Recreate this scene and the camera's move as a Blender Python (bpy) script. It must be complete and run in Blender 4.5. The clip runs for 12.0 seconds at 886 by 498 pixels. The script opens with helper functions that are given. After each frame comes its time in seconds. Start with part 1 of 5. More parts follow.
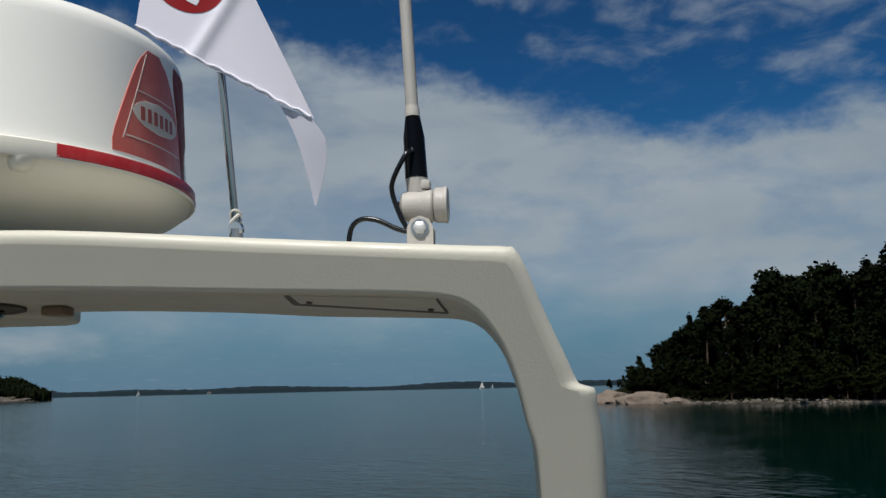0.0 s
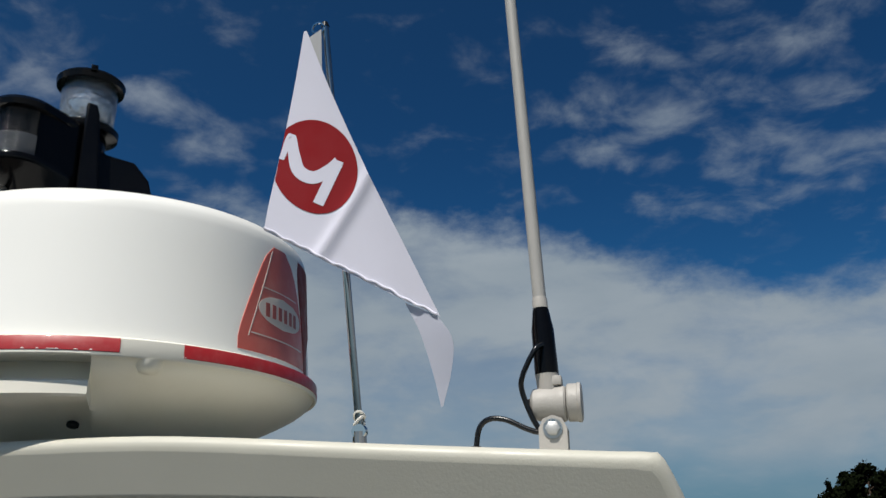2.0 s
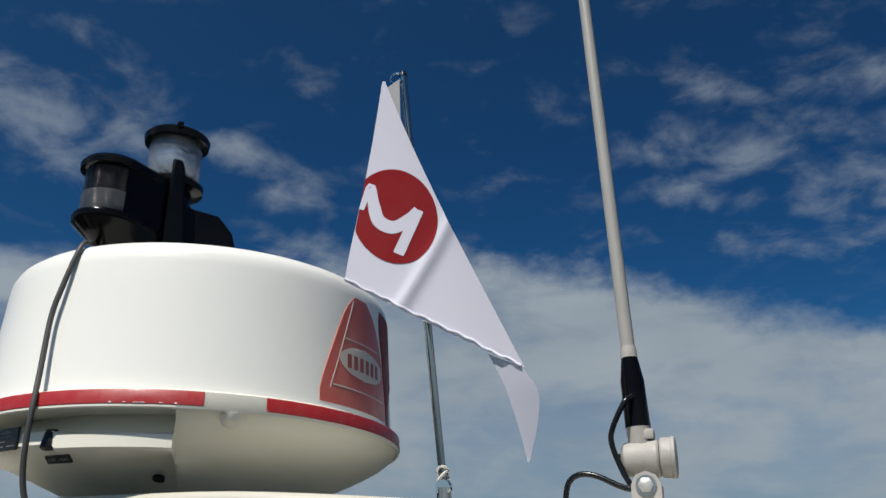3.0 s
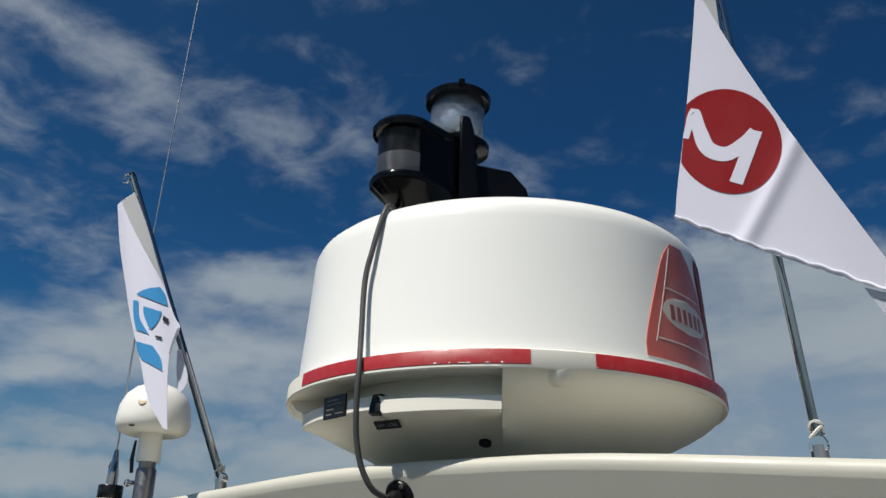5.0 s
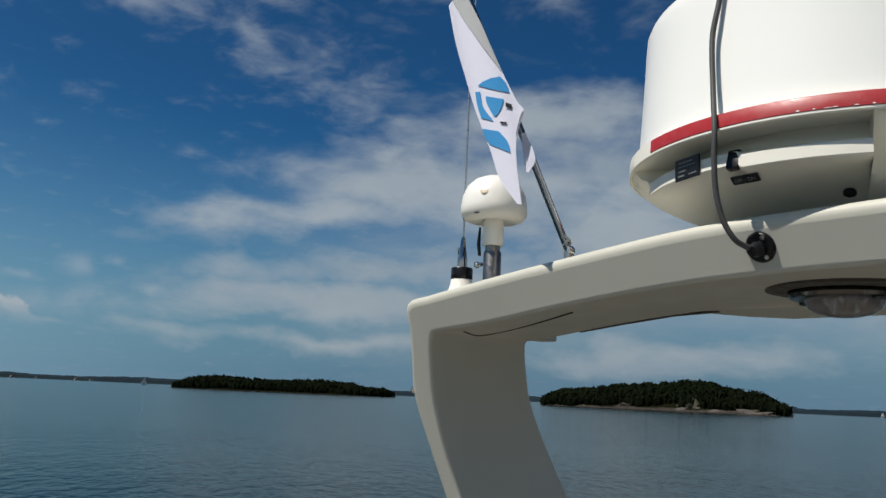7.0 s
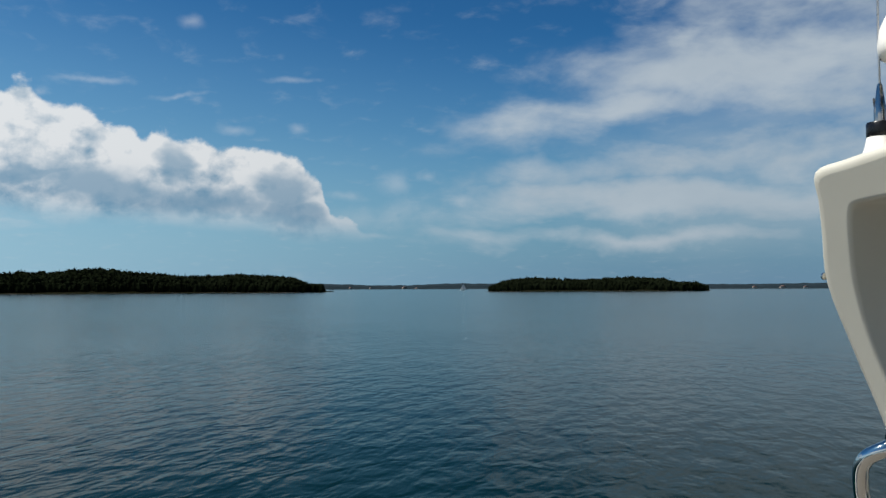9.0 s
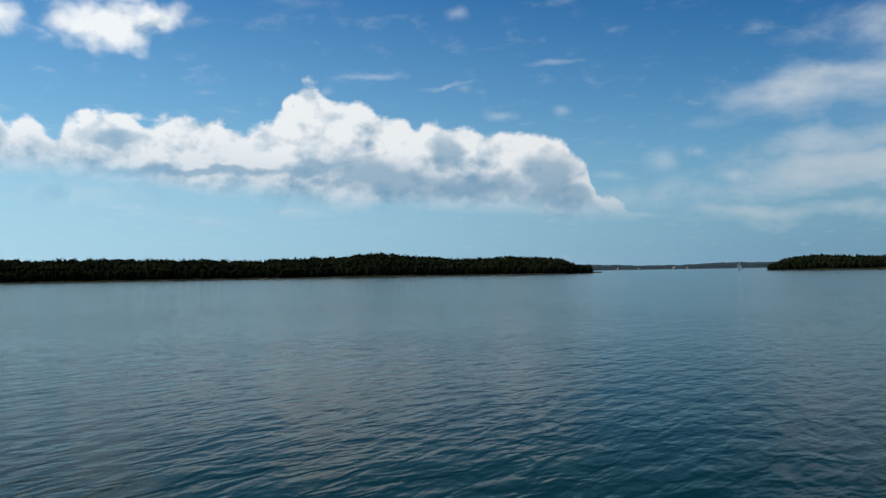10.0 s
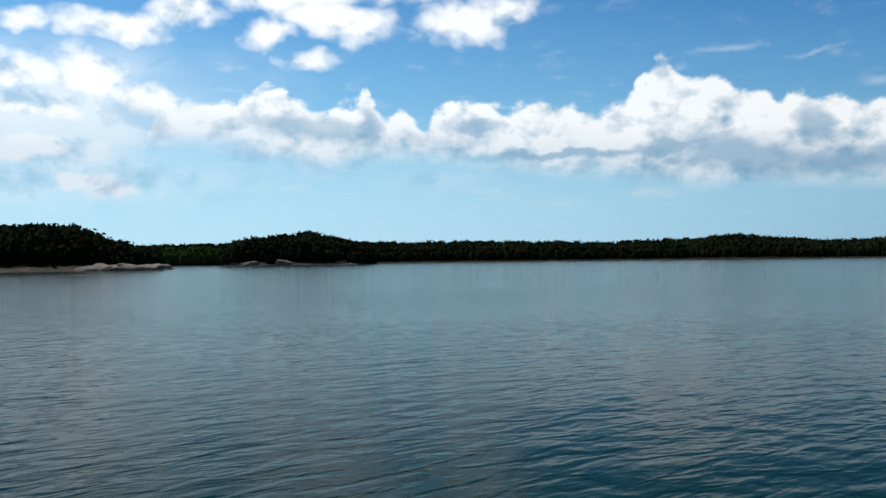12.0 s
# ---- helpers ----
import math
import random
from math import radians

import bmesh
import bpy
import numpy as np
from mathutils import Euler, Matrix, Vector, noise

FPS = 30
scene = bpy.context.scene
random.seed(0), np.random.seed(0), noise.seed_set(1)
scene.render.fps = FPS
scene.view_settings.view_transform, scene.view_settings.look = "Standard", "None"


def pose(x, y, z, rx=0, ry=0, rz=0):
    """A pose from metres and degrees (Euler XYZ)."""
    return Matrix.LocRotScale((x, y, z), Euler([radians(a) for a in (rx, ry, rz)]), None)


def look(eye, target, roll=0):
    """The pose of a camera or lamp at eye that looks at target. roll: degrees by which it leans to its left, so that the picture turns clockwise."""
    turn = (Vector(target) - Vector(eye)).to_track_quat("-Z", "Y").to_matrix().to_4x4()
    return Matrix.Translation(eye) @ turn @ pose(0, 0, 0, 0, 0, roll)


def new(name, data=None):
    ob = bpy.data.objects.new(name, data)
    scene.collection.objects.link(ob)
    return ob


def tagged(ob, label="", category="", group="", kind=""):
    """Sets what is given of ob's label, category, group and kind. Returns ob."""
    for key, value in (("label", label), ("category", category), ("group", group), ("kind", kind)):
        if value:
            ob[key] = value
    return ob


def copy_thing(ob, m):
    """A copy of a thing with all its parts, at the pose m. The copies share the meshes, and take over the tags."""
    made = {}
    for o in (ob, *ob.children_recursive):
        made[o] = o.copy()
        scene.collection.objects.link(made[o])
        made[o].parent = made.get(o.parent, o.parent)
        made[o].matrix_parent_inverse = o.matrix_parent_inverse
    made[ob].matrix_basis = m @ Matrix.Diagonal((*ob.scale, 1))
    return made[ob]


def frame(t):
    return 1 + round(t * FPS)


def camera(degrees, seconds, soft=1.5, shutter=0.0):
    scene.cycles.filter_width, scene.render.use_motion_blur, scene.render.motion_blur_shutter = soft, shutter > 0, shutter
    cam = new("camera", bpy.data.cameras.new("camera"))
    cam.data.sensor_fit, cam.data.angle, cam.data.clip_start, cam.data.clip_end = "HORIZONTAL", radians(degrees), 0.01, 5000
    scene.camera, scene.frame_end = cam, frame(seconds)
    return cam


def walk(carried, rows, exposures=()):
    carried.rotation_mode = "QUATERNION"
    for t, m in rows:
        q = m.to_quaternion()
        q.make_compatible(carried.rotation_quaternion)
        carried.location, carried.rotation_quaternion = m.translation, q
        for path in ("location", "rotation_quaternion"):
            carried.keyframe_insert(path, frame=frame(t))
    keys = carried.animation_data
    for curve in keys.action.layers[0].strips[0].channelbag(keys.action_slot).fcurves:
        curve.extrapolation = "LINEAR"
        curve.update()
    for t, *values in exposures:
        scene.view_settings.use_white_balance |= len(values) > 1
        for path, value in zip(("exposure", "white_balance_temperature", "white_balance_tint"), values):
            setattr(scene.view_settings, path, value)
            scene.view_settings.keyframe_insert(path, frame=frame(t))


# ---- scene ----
cam = camera(53.9, 12.0)
# seconds, eye x y z, turn to the left, tilt up, roll in degrees
PATH = [
    (0.0, -0.000, -0.000, 3.200, 4.17, 9.02, -1.25),
    (0.5, -0.008, 0.012, 3.214, 6.00, 11.36, -1.25),
    (1.0, -0.029, 0.033, 3.230, 7.53, 14.27, -1.21),
    (1.5, -0.042, 0.043, 3.245, 8.99, 16.84, -1.14),
    (2.0, -0.025, 0.036, 3.253, 11.46, 19.72, -0.70),
    (2.5, -0.019, 0.041, 3.254, 13.89, 22.24, -0.41),
    (2.7, -0.024, 0.044, 3.261, 14.96, 22.61, -0.04),
    (4.3, -0.112, 0.103, 3.274, 26.89, 21.55, 0.65),
    (4.5, -0.143, 0.091, 3.267, 27.71, 21.62, 0.95),
    (5.0, -0.179, 0.101, 3.256, 32.67, 21.27, 1.73),
    (5.5, -0.194, 0.084, 3.257, 37.13, 20.01, 1.30),
    (6.0, -0.203, 0.055, 3.236, 41.91, 17.94, 1.54),
    (6.5, -0.219, 0.042, 3.195, 46.02, 14.37, 2.53),
    (7.0, -0.238, 0.016, 3.162, 50.22, 9.55, 2.59),
    (7.2, -0.245, 0.009, 3.157, 51.92, 7.84, 2.11),
    (8.8, -0.446, 0.016, 3.156, 66.90, 2.70, -0.28),
    (9.0, -0.471, 0.016, 3.154, 69.85, 2.56, -0.23),
    (9.5, -0.509, 0.015, 3.152, 78.13, 2.02, -0.85),
    (10.0, -0.533, 0.015, 3.150, 87.29, 1.50, -0.96),
    (10.5, -0.548, 0.014, 3.149, 94.76, 1.07, -0.96),
    (11.0, -0.558, 0.014, 3.148, 101.74, 0.88, -0.86),
    (11.5, -0.565, 0.014, 3.148, 107.17, 0.73, -0.74),
    (12.0, -0.571, 0.014, 3.148, 110.17, 0.60, -0.72),
]
walk(cam, [(t, pose(x, y, z, 90 + tilt, 0, turn) @ pose(0, 0, 0, 0, 0, roll)) for t, x, y, z, turn, tilt, roll in PATH],
     [(0, 0.0), (7.2, 0.05), (9, 0.45), (10.5, 0.7), (12, 0.8)])

EYE = 3.2            # eye height over the water: all places on the boat count from it
SUN_AZ, SUN_EL = 166.0, 58.0   # degrees to the left of +y, and over the horizon


def toward(az, el=0.0):
    a, e = radians(az), radians(el)
    return Vector((-math.sin(a) * math.cos(e), math.cos(a) * math.cos(e), math.sin(e)))


# ---------------------------------------------------------------- node helpers
class Nodes:
    def __init__(self, tree):
        self.tree = tree

    def add(self, kind, **props):
        n = self.tree.nodes.new(kind)
        for k, v in props.items():
            if k == "operation":
                n.operation = v
            elif k == "data_type":
                n.data_type = v
            elif k == "blend_type":
                n.blend_type = v
            elif k == "interpolation_type":
                n.interpolation_type = v
            elif k == "feature":
                n.feature = v
            elif k == "sky_type":
                n.sky_type = v
        return n

    def put(self, socket, value):
        if isinstance(value, bpy.types.NodeSocket):
            self.tree.links.new(value, socket)
        elif value is not None:
            socket.default_value = value

    def math(self, op, a, b=None, c=None, clamp=False):
        n = self.add("ShaderNodeMath", operation=op)
        n.use_clamp = clamp
        self.put(n.inputs[0], a)
        self.put(n.inputs[1], b)
        self.put(n.inputs[2], c)
        return n.outputs[0]

    def vec(self, op, a, b=None):
        n = self.add("ShaderNodeVectorMath", operation=op)
        self.put(n.inputs[0], a)
        self.put(n.inputs[1], b)
        return n.outputs["Value"] if op in ("DOT_PRODUCT", "LENGTH") else n.outputs[0]

    def noise(self, where, scale, detail=6.0, rough=0.55, warp=0.0):
        n = self.add("ShaderNodeTexNoise")
        self.put(n.inputs["Vector"], where)
        n.inputs["Scale"].default_value, n.inputs["Detail"].default_value = scale, detail
        n.inputs["Roughness"].default_value, n.inputs["Distortion"].default_value = rough, warp
        return n.outputs[0]

    def step(self, x, a, b, lo=0.0, hi=1.0):
        n = self.add("ShaderNodeMapRange", interpolation_type="SMOOTHSTEP")
        for s, v in zip(n.inputs, (x, a, b, lo, hi)):
            self.put(s, v)
        return n.outputs[0]

    def mix(self, f, a, b, kind="MIX"):
        n = self.add("ShaderNodeMix", data_type="RGBA", blend_type=kind)
        for i, v in ((0, f), (6, a), (7, b)):
            self.put(n.inputs[i], (*v, 1.0) if isinstance(v, tuple) else v)
        return n.outputs[2]


# ---------------------------------------------------------------- sky and sun
def make_sky():
    world = bpy.data.worlds.new("sky")
    scene.world = world
    world.use_nodes = True
    t = world.node_tree
    t.nodes.clear()
    N = Nodes(t)
    way = N.add("ShaderNodeTexCoord").outputs["Generated"]
    sep = N.add("ShaderNodeSeparateXYZ")
    N.put(sep.inputs[0], way)
    x, y, z = sep.outputs
    az = N.math("MULTIPLY", N.math("ARCTAN2", N.math("MULTIPLY", x, -1.0), y), 57.29578)
    el = N.math("MULTIPLY", N.math("ARCSINE", z), 57.29578)

    def band(v, a, b, w):
        return N.math("MULTIPLY", N.step(v, a - w, a + w), N.step(v, b - w, b + w, 1.0, 0.0))

    sky = N.add("ShaderNodeTexSky", sky_type="NISHITA")
    sky.sun_disc = False
    sky.sun_elevation, sky.sun_rotation = radians(SUN_EL), radians(-SUN_AZ)
    sky.air_density, sky.dust_density, sky.ozone_density = 1.0, 0.6, 2.5
    blue = N.mix(1.0, sky.outputs[0], (0.088, 0.088, 0.088), "MULTIPLY")
    deep = N.add("ShaderNodeGamma")
    N.put(deep.inputs[0], blue)
    deep.inputs[1].default_value = 1.6
    blue = N.mix(1.0, deep.outputs[0], (0.30, 0.835, 0.99), "MULTIPLY")

    def profile(lo, hi, pairs, top):
        """Height of a cloud edge along the horizon, from (azimuth, degrees) pairs."""
        ramp = N.add("ShaderNodeValToRGB").color_ramp
        node = t.nodes[-1]
        ramp.interpolation = "EASE" if len(pairs) > 15 else "B_SPLINE"
        while len(ramp.elements) < len(pairs):
            ramp.elements.new(0.5)
        for e, (a, h) in zip(ramp.elements, pairs):
            e.position = (a - lo) / (hi - lo)
            e.color = (h / top, h / top, h / top, 1)
        N.put(node.inputs[0], N.math("DIVIDE", N.math("SUBTRACT", az, lo), hi - lo))
        return N.math("MULTIPLY", node.outputs[0], top)

    # where clouds stand: ellipses in degrees (azimuth, height, half length, half height, slope), torn by noise
    place = N.add("ShaderNodeCombineXYZ")
    N.put(place.inputs[0], az)
    N.put(place.inputs[1], el)
    stir = N.add("ShaderNodeTexNoise")
    N.put(stir.inputs["Vector"], N.vec("MULTIPLY", way, (1.0, 1.0, 1.6)))
    stir.inputs["Scale"].default_value, stir.inputs["Detail"].default_value = 11.0, 5.0
    stirred = N.vec("ADD", place.outputs[0], N.vec("MULTIPLY", N.vec("SUBTRACT", stir.outputs["Color"], (0.5, 0.5, 0.5)), (6.0, 3.2, 0.0)))

    def masses(shapes, at):
        """1 in the middle of the nearest cloud, 0 on its rim, less outside."""
        nearest = None
        for a, h, w, t2, slope in shapes:
            m = N.add("ShaderNodeMapping")
            m.vector_type = "TEXTURE"
            if nearest is None:
                N.put(m.inputs[0], at)
            else:
                # one after the other: keeps the shader's working memory small
                one = N.add("ShaderNodeVectorMath", operation="MULTIPLY_ADD")
                N.put(one.inputs[0], nearest)
                one.inputs[1].default_value = (1e-7, 1e-7, 0)
                N.put(one.inputs[2], at)
                N.put(m.inputs[0], one.outputs[0])
            m.inputs["Location"].default_value = (a, h, 0)
            m.inputs["Rotation"].default_value = (0, 0, radians(slope))
            m.inputs["Scale"].default_value = (w, t2, 1)
            d = N.vec("LENGTH", m.outputs[0])
            nearest = d if nearest is None else N.math("MINIMUM", nearest, d)
        return N.math("MAXIMUM", N.math("SUBTRACT", 1.0, nearest), -1.3)

    def torn(body, grain, gain, lo, hi, keep=0.5):
        return N.step(N.math("ADD", N.math("MULTIPLY", body, keep), N.math("MULTIPLY", N.math("SUBTRACT", grain, 0.5), gain)), lo, hi)

    # broad pale layer over the far side, with a wavy upper edge
    n_big = N.noise(N.vec("MULTIPLY", way, (1.0, 1.0, 2.6)), 4.2, 7, 0.52, 0.1)
    n_edge = N.noise(N.vec("MULTIPLY", way, (1.0, 1.0, 1.7)), 12.0, 8, 0.6)
    rim = profile(-60, 80, [(-60, 18), (-22, 16.6), (-14, 16.3), (-10.8, 15.6), (-8, 16.8), (-2.5, 18.6), (1.3, 19.8), (9, 22.0), (15, 22.8), (25, 22.2), (33, 19.5), (40, 15.0), (46, 8.0), (55, 1.0)], 30.0)
    rim = N.math("ADD", rim, N.math("MULTIPLY", N.math("SUBTRACT", n_edge, 0.5), 6.0))
    bank = N.math("MULTIPLY", N.step(N.math("SUBTRACT", rim, el), -0.6, 2.2), N.step(N.math("ADD", el, N.math("MULTIPLY", n_big, 6.0)), 4.5, 11.0, 0.12, 1.0))
    streak = N.noise(N.vec("MULTIPLY", way, (1.0, 1.0, 2.4)), 7.0, 8, 0.55, 0.2)
    bank = N.math("MULTIPLY", bank, N.step(streak, 0.34, 0.60, 0.62, 0.97))
    LAYERS = [(53.4, 14.3, 7.0, 2.6, -8), (58.3, 10.9, 6.6, 1.5, -4), (43.2, 18.0, 4.6, 1.6, -1), (43.1, 13.4, 7.0, 3.8, -1), (58.9, 5.9, 6.5, 1.0, -4), (54.1, 8.0, 9.0, 1.1, -3), (42.9, 7.9, 5.5, 2.0, -2),
              (34.2, 3.1, 8.8, 1.2, -2), (47.2, 13.5, 8.4, 2.9, -2), (54.5, 15.3, 2.6, 1.2, -15), (47.3, 8.1, 7.5, 1.5, 4), (53.0, 5.6, 9.4, 1.2, -1), (56.5, 3.2, 8.0, 0.7, 1), (46.5, 5.3, 7.3, 1.2, -2)]
    bank = N.math("MAXIMUM", bank, N.math("MULTIPLY", torn(masses(LAYERS, stirred), streak, 1.9, -0.45, 0.50), 0.90))
    pall = N.math("MULTIPLY", N.step(N.math("ADD", az, N.math("MULTIPLY", N.math("SUBTRACT", n_edge, 0.5), 16.0)), 52, 66, 1.0, 0.0), N.step(az, 30, 42))
    pall = N.math("MULTIPLY", pall, N.math("MULTIPLY", N.step(el, 9.0, 16.5, 0.50, 0.0), N.step(el, 0.5, 4.0)))
    bank = N.math("MAXIMUM", bank, N.math("MULTIPLY", pall, N.step(streak, 0.3, 0.65, 0.45, 1.0)))
    # torn high patches
    plane = N.add("ShaderNodeCombineXYZ")
    low = N.math("ADD", z, 0.16)
    N.put(plane.inputs[0], N.math("DIVIDE", x, low))
    N.put(plane.inputs[1], N.math("DIVIDE", y, low))
    n_hi = N.noise(plane.outputs[0], 8.0, 8, 0.57, 0.3)
    RAGS = [(-2.7, 27.4, 4.6, 1.6, 8), (-1.0, 25.7, 3.8, 0.9, 7), (3.6, 28.3, 1.8, 0.9, 5), (-3.2, 31.1, 2.9, 1.1, 9), (-12.1, 30.7, 4.5, 1.7, 14), (-10.0, 23.7, 3.1, 1.6, 10), (-14.1, 27.0, 2.6, 1.3, 13),
            (-5.3, 21.0, 2.5, 1.0, 8), (-16.5, 31.3, 2.3, 1.5, 16), (-13.0, 21.3, 2.6, 1.0, 11), (31.9, 27.5, 2.7, 0.8, 21), (28.6, 25.9, 2.3, 0.8, 14), (27.3, 22.2, 2.7, 1.1, -4), (-8.0, 29.0, 2.6, 0.9, 10),
            (-19.4, 22.6, 5.1, 1.6, 12), (-11.8, 22.5, 2.0, 1.0, 8), (-21.2, 18.6, 2.2, 1.3, 11), (2.2, 28.2, 1.7, 0.9, 11)]
    STREAKS = [(45.9, 28.6, 4.9, 1.4, 25), (42.0, 26.5, 2.4, 0.9, -6), (52.9, 27.0, 3.2, 1.2, -1), (56.9, 30.5, 3.1, 1.5, 15), (39.4, 28.4, 1.8, 1.0, -5), (28.8, 26.3, 2.0, 0.9, 26), (48.1, 17.8, 3.9, 0.6, 4),
               (65.5, 27.0, 4.4, 1.5, 22), (55.7, 27.3, 3.6, 1.2, 10), (60.9, 21.1, 6.7, 1.4, 25), (44.9, 27.6, 3.6, 1.4, 24), (39.2, 27.9, 2.5, 1.4, 12), (45.7, 17.4, 4.2, 1.1, 2), (61.3, 31.4, 4.4, 0.9, 16),
               (72.4, 24.2, 2.9, 1.2, 23), (65.3, 26.5, 3.6, 1.3, 14), (56.5, 30.0, 4.4, 1.7, 18), (66.5, 31.0, 4.4, 1.6, 18)]
    beyond = N.math("MULTIPLY", N.math("MAXIMUM", N.step(az, -30, -45), N.step(az, 140, 160)), 0.9)
    rags = N.math("MAXIMUM", masses(RAGS, stirred), N.math("SUBTRACT", beyond, 1.2))
    wisp = N.math("MULTIPLY", torn(rags, n_hi, 2.3, -0.25, 0.95, 0.36), 0.62)
    wisp = N.math("MAXIMUM", wisp, N.math("MULTIPLY", torn(masses(STREAKS, stirred), n_hi, 2.3, -0.38, 0.85, 0.34), 0.52))
    # heaped clouds toward the sun's side
    heap_at = N.vec("MULTIPLY", way, (1.0, 1.0, 1.35))
    n_h = N.noise(heap_at, 15.0, 5, 0.5, 0.1)
    n_h2 = N.noise(N.vec("ADD", heap_at, (-0.006, -0.012, 0.022)), 15.0, 5, 0.5, 0.1)
    n_f = N.noise(heap_at, 40.0, 6, 0.6, 0.2)
    n_f2 = N.noise(N.vec("ADD", heap_at, (-0.003, -0.005, 0.009)), 40.0, 4, 0.55, 0.2)
    puff = N.add("ShaderNodeTexVoronoi", feature="SMOOTH_F1")
    bent = N.add("ShaderNodeTexNoise")
    N.put(bent.inputs["Vector"], heap_at)
    bent.inputs["Scale"].default_value = 40.0
    N.put(puff.inputs["Vector"], N.vec("ADD", heap_at, N.vec("MULTIPLY", bent.outputs["Color"], (0.022, 0.022, 0.022))))
    puff.inputs["Scale"].default_value, puff.inputs["Smoothness"].default_value = 38.0, 0.25
    round_up = N.math("SUBTRACT", 0.42, puff.outputs["Distance"])
    n_s = N.noise(N.vec("MULTIPLY", way, (1.0, 1.0, 3.0)), 6.0, 5, 0.5)
    billow = N.math("ADD", N.math("MULTIPLY", N.math("SUBTRACT", n_h, 0.5), 1.5), N.math("MULTIPLY_ADD", round_up, 0.9, N.math("MULTIPLY", N.math("SUBTRACT", n_f, 0.5), 1.5)))
    top = profile(60, 140, [(70.5, 0), (77.2, 5.0), (78.0, 7.2), (79.3, 8.3), (81.9, 9.0), (84.4, 9.3), (86.6, 9.7), (88.2, 10.0), (89.0, 9.0), (89.9, 10.0), (92.9, 11.1), (94.5, 11.4), (95.8, 12.6), (97.3, 11.5), (98.3, 10.2),
                            (99.8, 9.5), (103.6, 10.1), (106.1, 9.7), (107.8, 10.4), (110.4, 9.7), (111.2, 8.7), (112.7, 10.0), (113.8, 9.3), (115.2, 11.1), (115.9, 10.0), (118, 9.8), (120.4, 11.0), (122, 11.0), (124.6, 9.8), (128, 9.8), (129.5, 7)], 30.0)
    inside = N.math("SUBTRACT", N.math("ADD", top, billow), el)
    foot = profile(60, 140, [(70, 3.6), (77.7, 4.1), (88.5, 4.7), (94, 5.4), (101.5, 5.8), (108.7, 6.3), (121.7, 6.5), (129, 7.2)], 30.0)
    over = N.math("ADD", N.math("SUBTRACT", el, foot), N.math("MULTIPLY", N.math("SUBTRACT", n_s, 0.5), 3.5))
    heap = N.math("MULTIPLY", N.step(inside, -0.2, 0.4), N.step(over, -1.2, 1.0))
    HEAPS = [(135.9, 11.1, 2.8, 1.5, -4), (132.4, 11.1, 2.4, 2.0, -3), (135.3, 9.2, 5.7, 1.0, 2), (128.5, 9.9, 3.7, 1.0, 13), (135.3, 6.9, 5.1, 1.2, -2), (132.5, 5.0, 4.2, 0.8, 10), (126.5, 8.6, 1.7, 0.7, -2),
             (136.0, 14.3, 1.4, 0.8, -6), (130.8, 14.3, 3.8, 1.0, 4), (126.1, 15.6, 2.4, 1.1, -3), (116.4, 15.3, 5.2, 1.2, 9), (108.6, 15.2, 3.7, 1.4, 2), (105.7, 15.6, 2.2, 1.0, -17), (121.2, 14.4, 2.0, 0.9, -16),
             (118.7, 12.7, 2.0, 0.8, -1), (120.4, 16.8, 7.3, 1.0, -1), (113.1, 18.6, 9.3, 2.0, 1), (132.4, 17.6, 8.8, 1.6, -5)]
    PUFFS = [(73.0, 6.8, 1.1, 0.7, 4), (75.6, 4.5, 2.0, 0.8, -5), (86.1, 16.6, 0.7, 0.4, -1), (79.6, 13.4, 1.7, 0.16, -2), (86.9, 12.1, 1.7, 0.14, -9), (83.4, 10.1, 1.0, 0.3, 0), (79.3, 10.3, 0.6, 0.3, 1),
             (66.4, 10.2, 1.1, 0.3, 3), (91.7, 12.7, 2.0, 0.2, -2), (70.8, 7.3, 0.9, 0.3, 2), (72.9, 4.8, 2.2, 0.9, -24), (76.1, 6.0, 1.3, 0.3, 3), (74.5, 3.4, 1.6, 0.2, 2), (102.6, 3.4, 2.2, 0.4, 1), (109.7, 5.1, 4.6, 0.8, 0),
             (68.6, 5.7, 0.7, 0.3, 2), (124.1, 12.1, 0.7, 0.3, -2)]
    DARKS = [(118.7, 8.5, 4.0, 0.8, 7), (90.9, 6.2, 4.1, 1.1, 12), (84.9, 5.5, 3.9, 0.9, 2), (79.6, 4.9, 2.4, 0.9, 2), (103.0, 6.6, 7.4, 0.3, 0), (95.6, 6.9, 3.3, 0.4, -7), (87.0, 7.9, 1.0, 1.4, 2), (114.8, 8.7, 0.9, 1.3, -2),
             (80.2, 6.4, 2.0, 1.3, 3), (107.6, 8.5, 2.1, 0.5, -1), (129.5, 9.0, 2.3, 1.0, 19)]
    swirled = N.vec("ADD", place.outputs[0], N.vec("MULTIPLY", N.vec("SUBTRACT", bent.outputs["Color"], (0.5, 0.5, 0.5)), (1.8, 1.2, 0.0)))
    swayed = N.vec("ADD", place.outputs[0], N.vec("MULTIPLY", N.vec("SUBTRACT", bent.outputs["Color"], (0.5, 0.5, 0.5)), (1.0, 0.5, 0.0)))
    lumps = N.math("ADD", masses(HEAPS, swirled), N.math("MULTIPLY_ADD", round_up, 0.45, N.math("MULTIPLY", N.math("SUBTRACT", n_h, 0.5), 1.6)))
    puffs = N.math("ADD", masses(PUFFS, swayed), N.math("MULTIPLY", N.math("SUBTRACT", n_f, 0.5), 1.4))
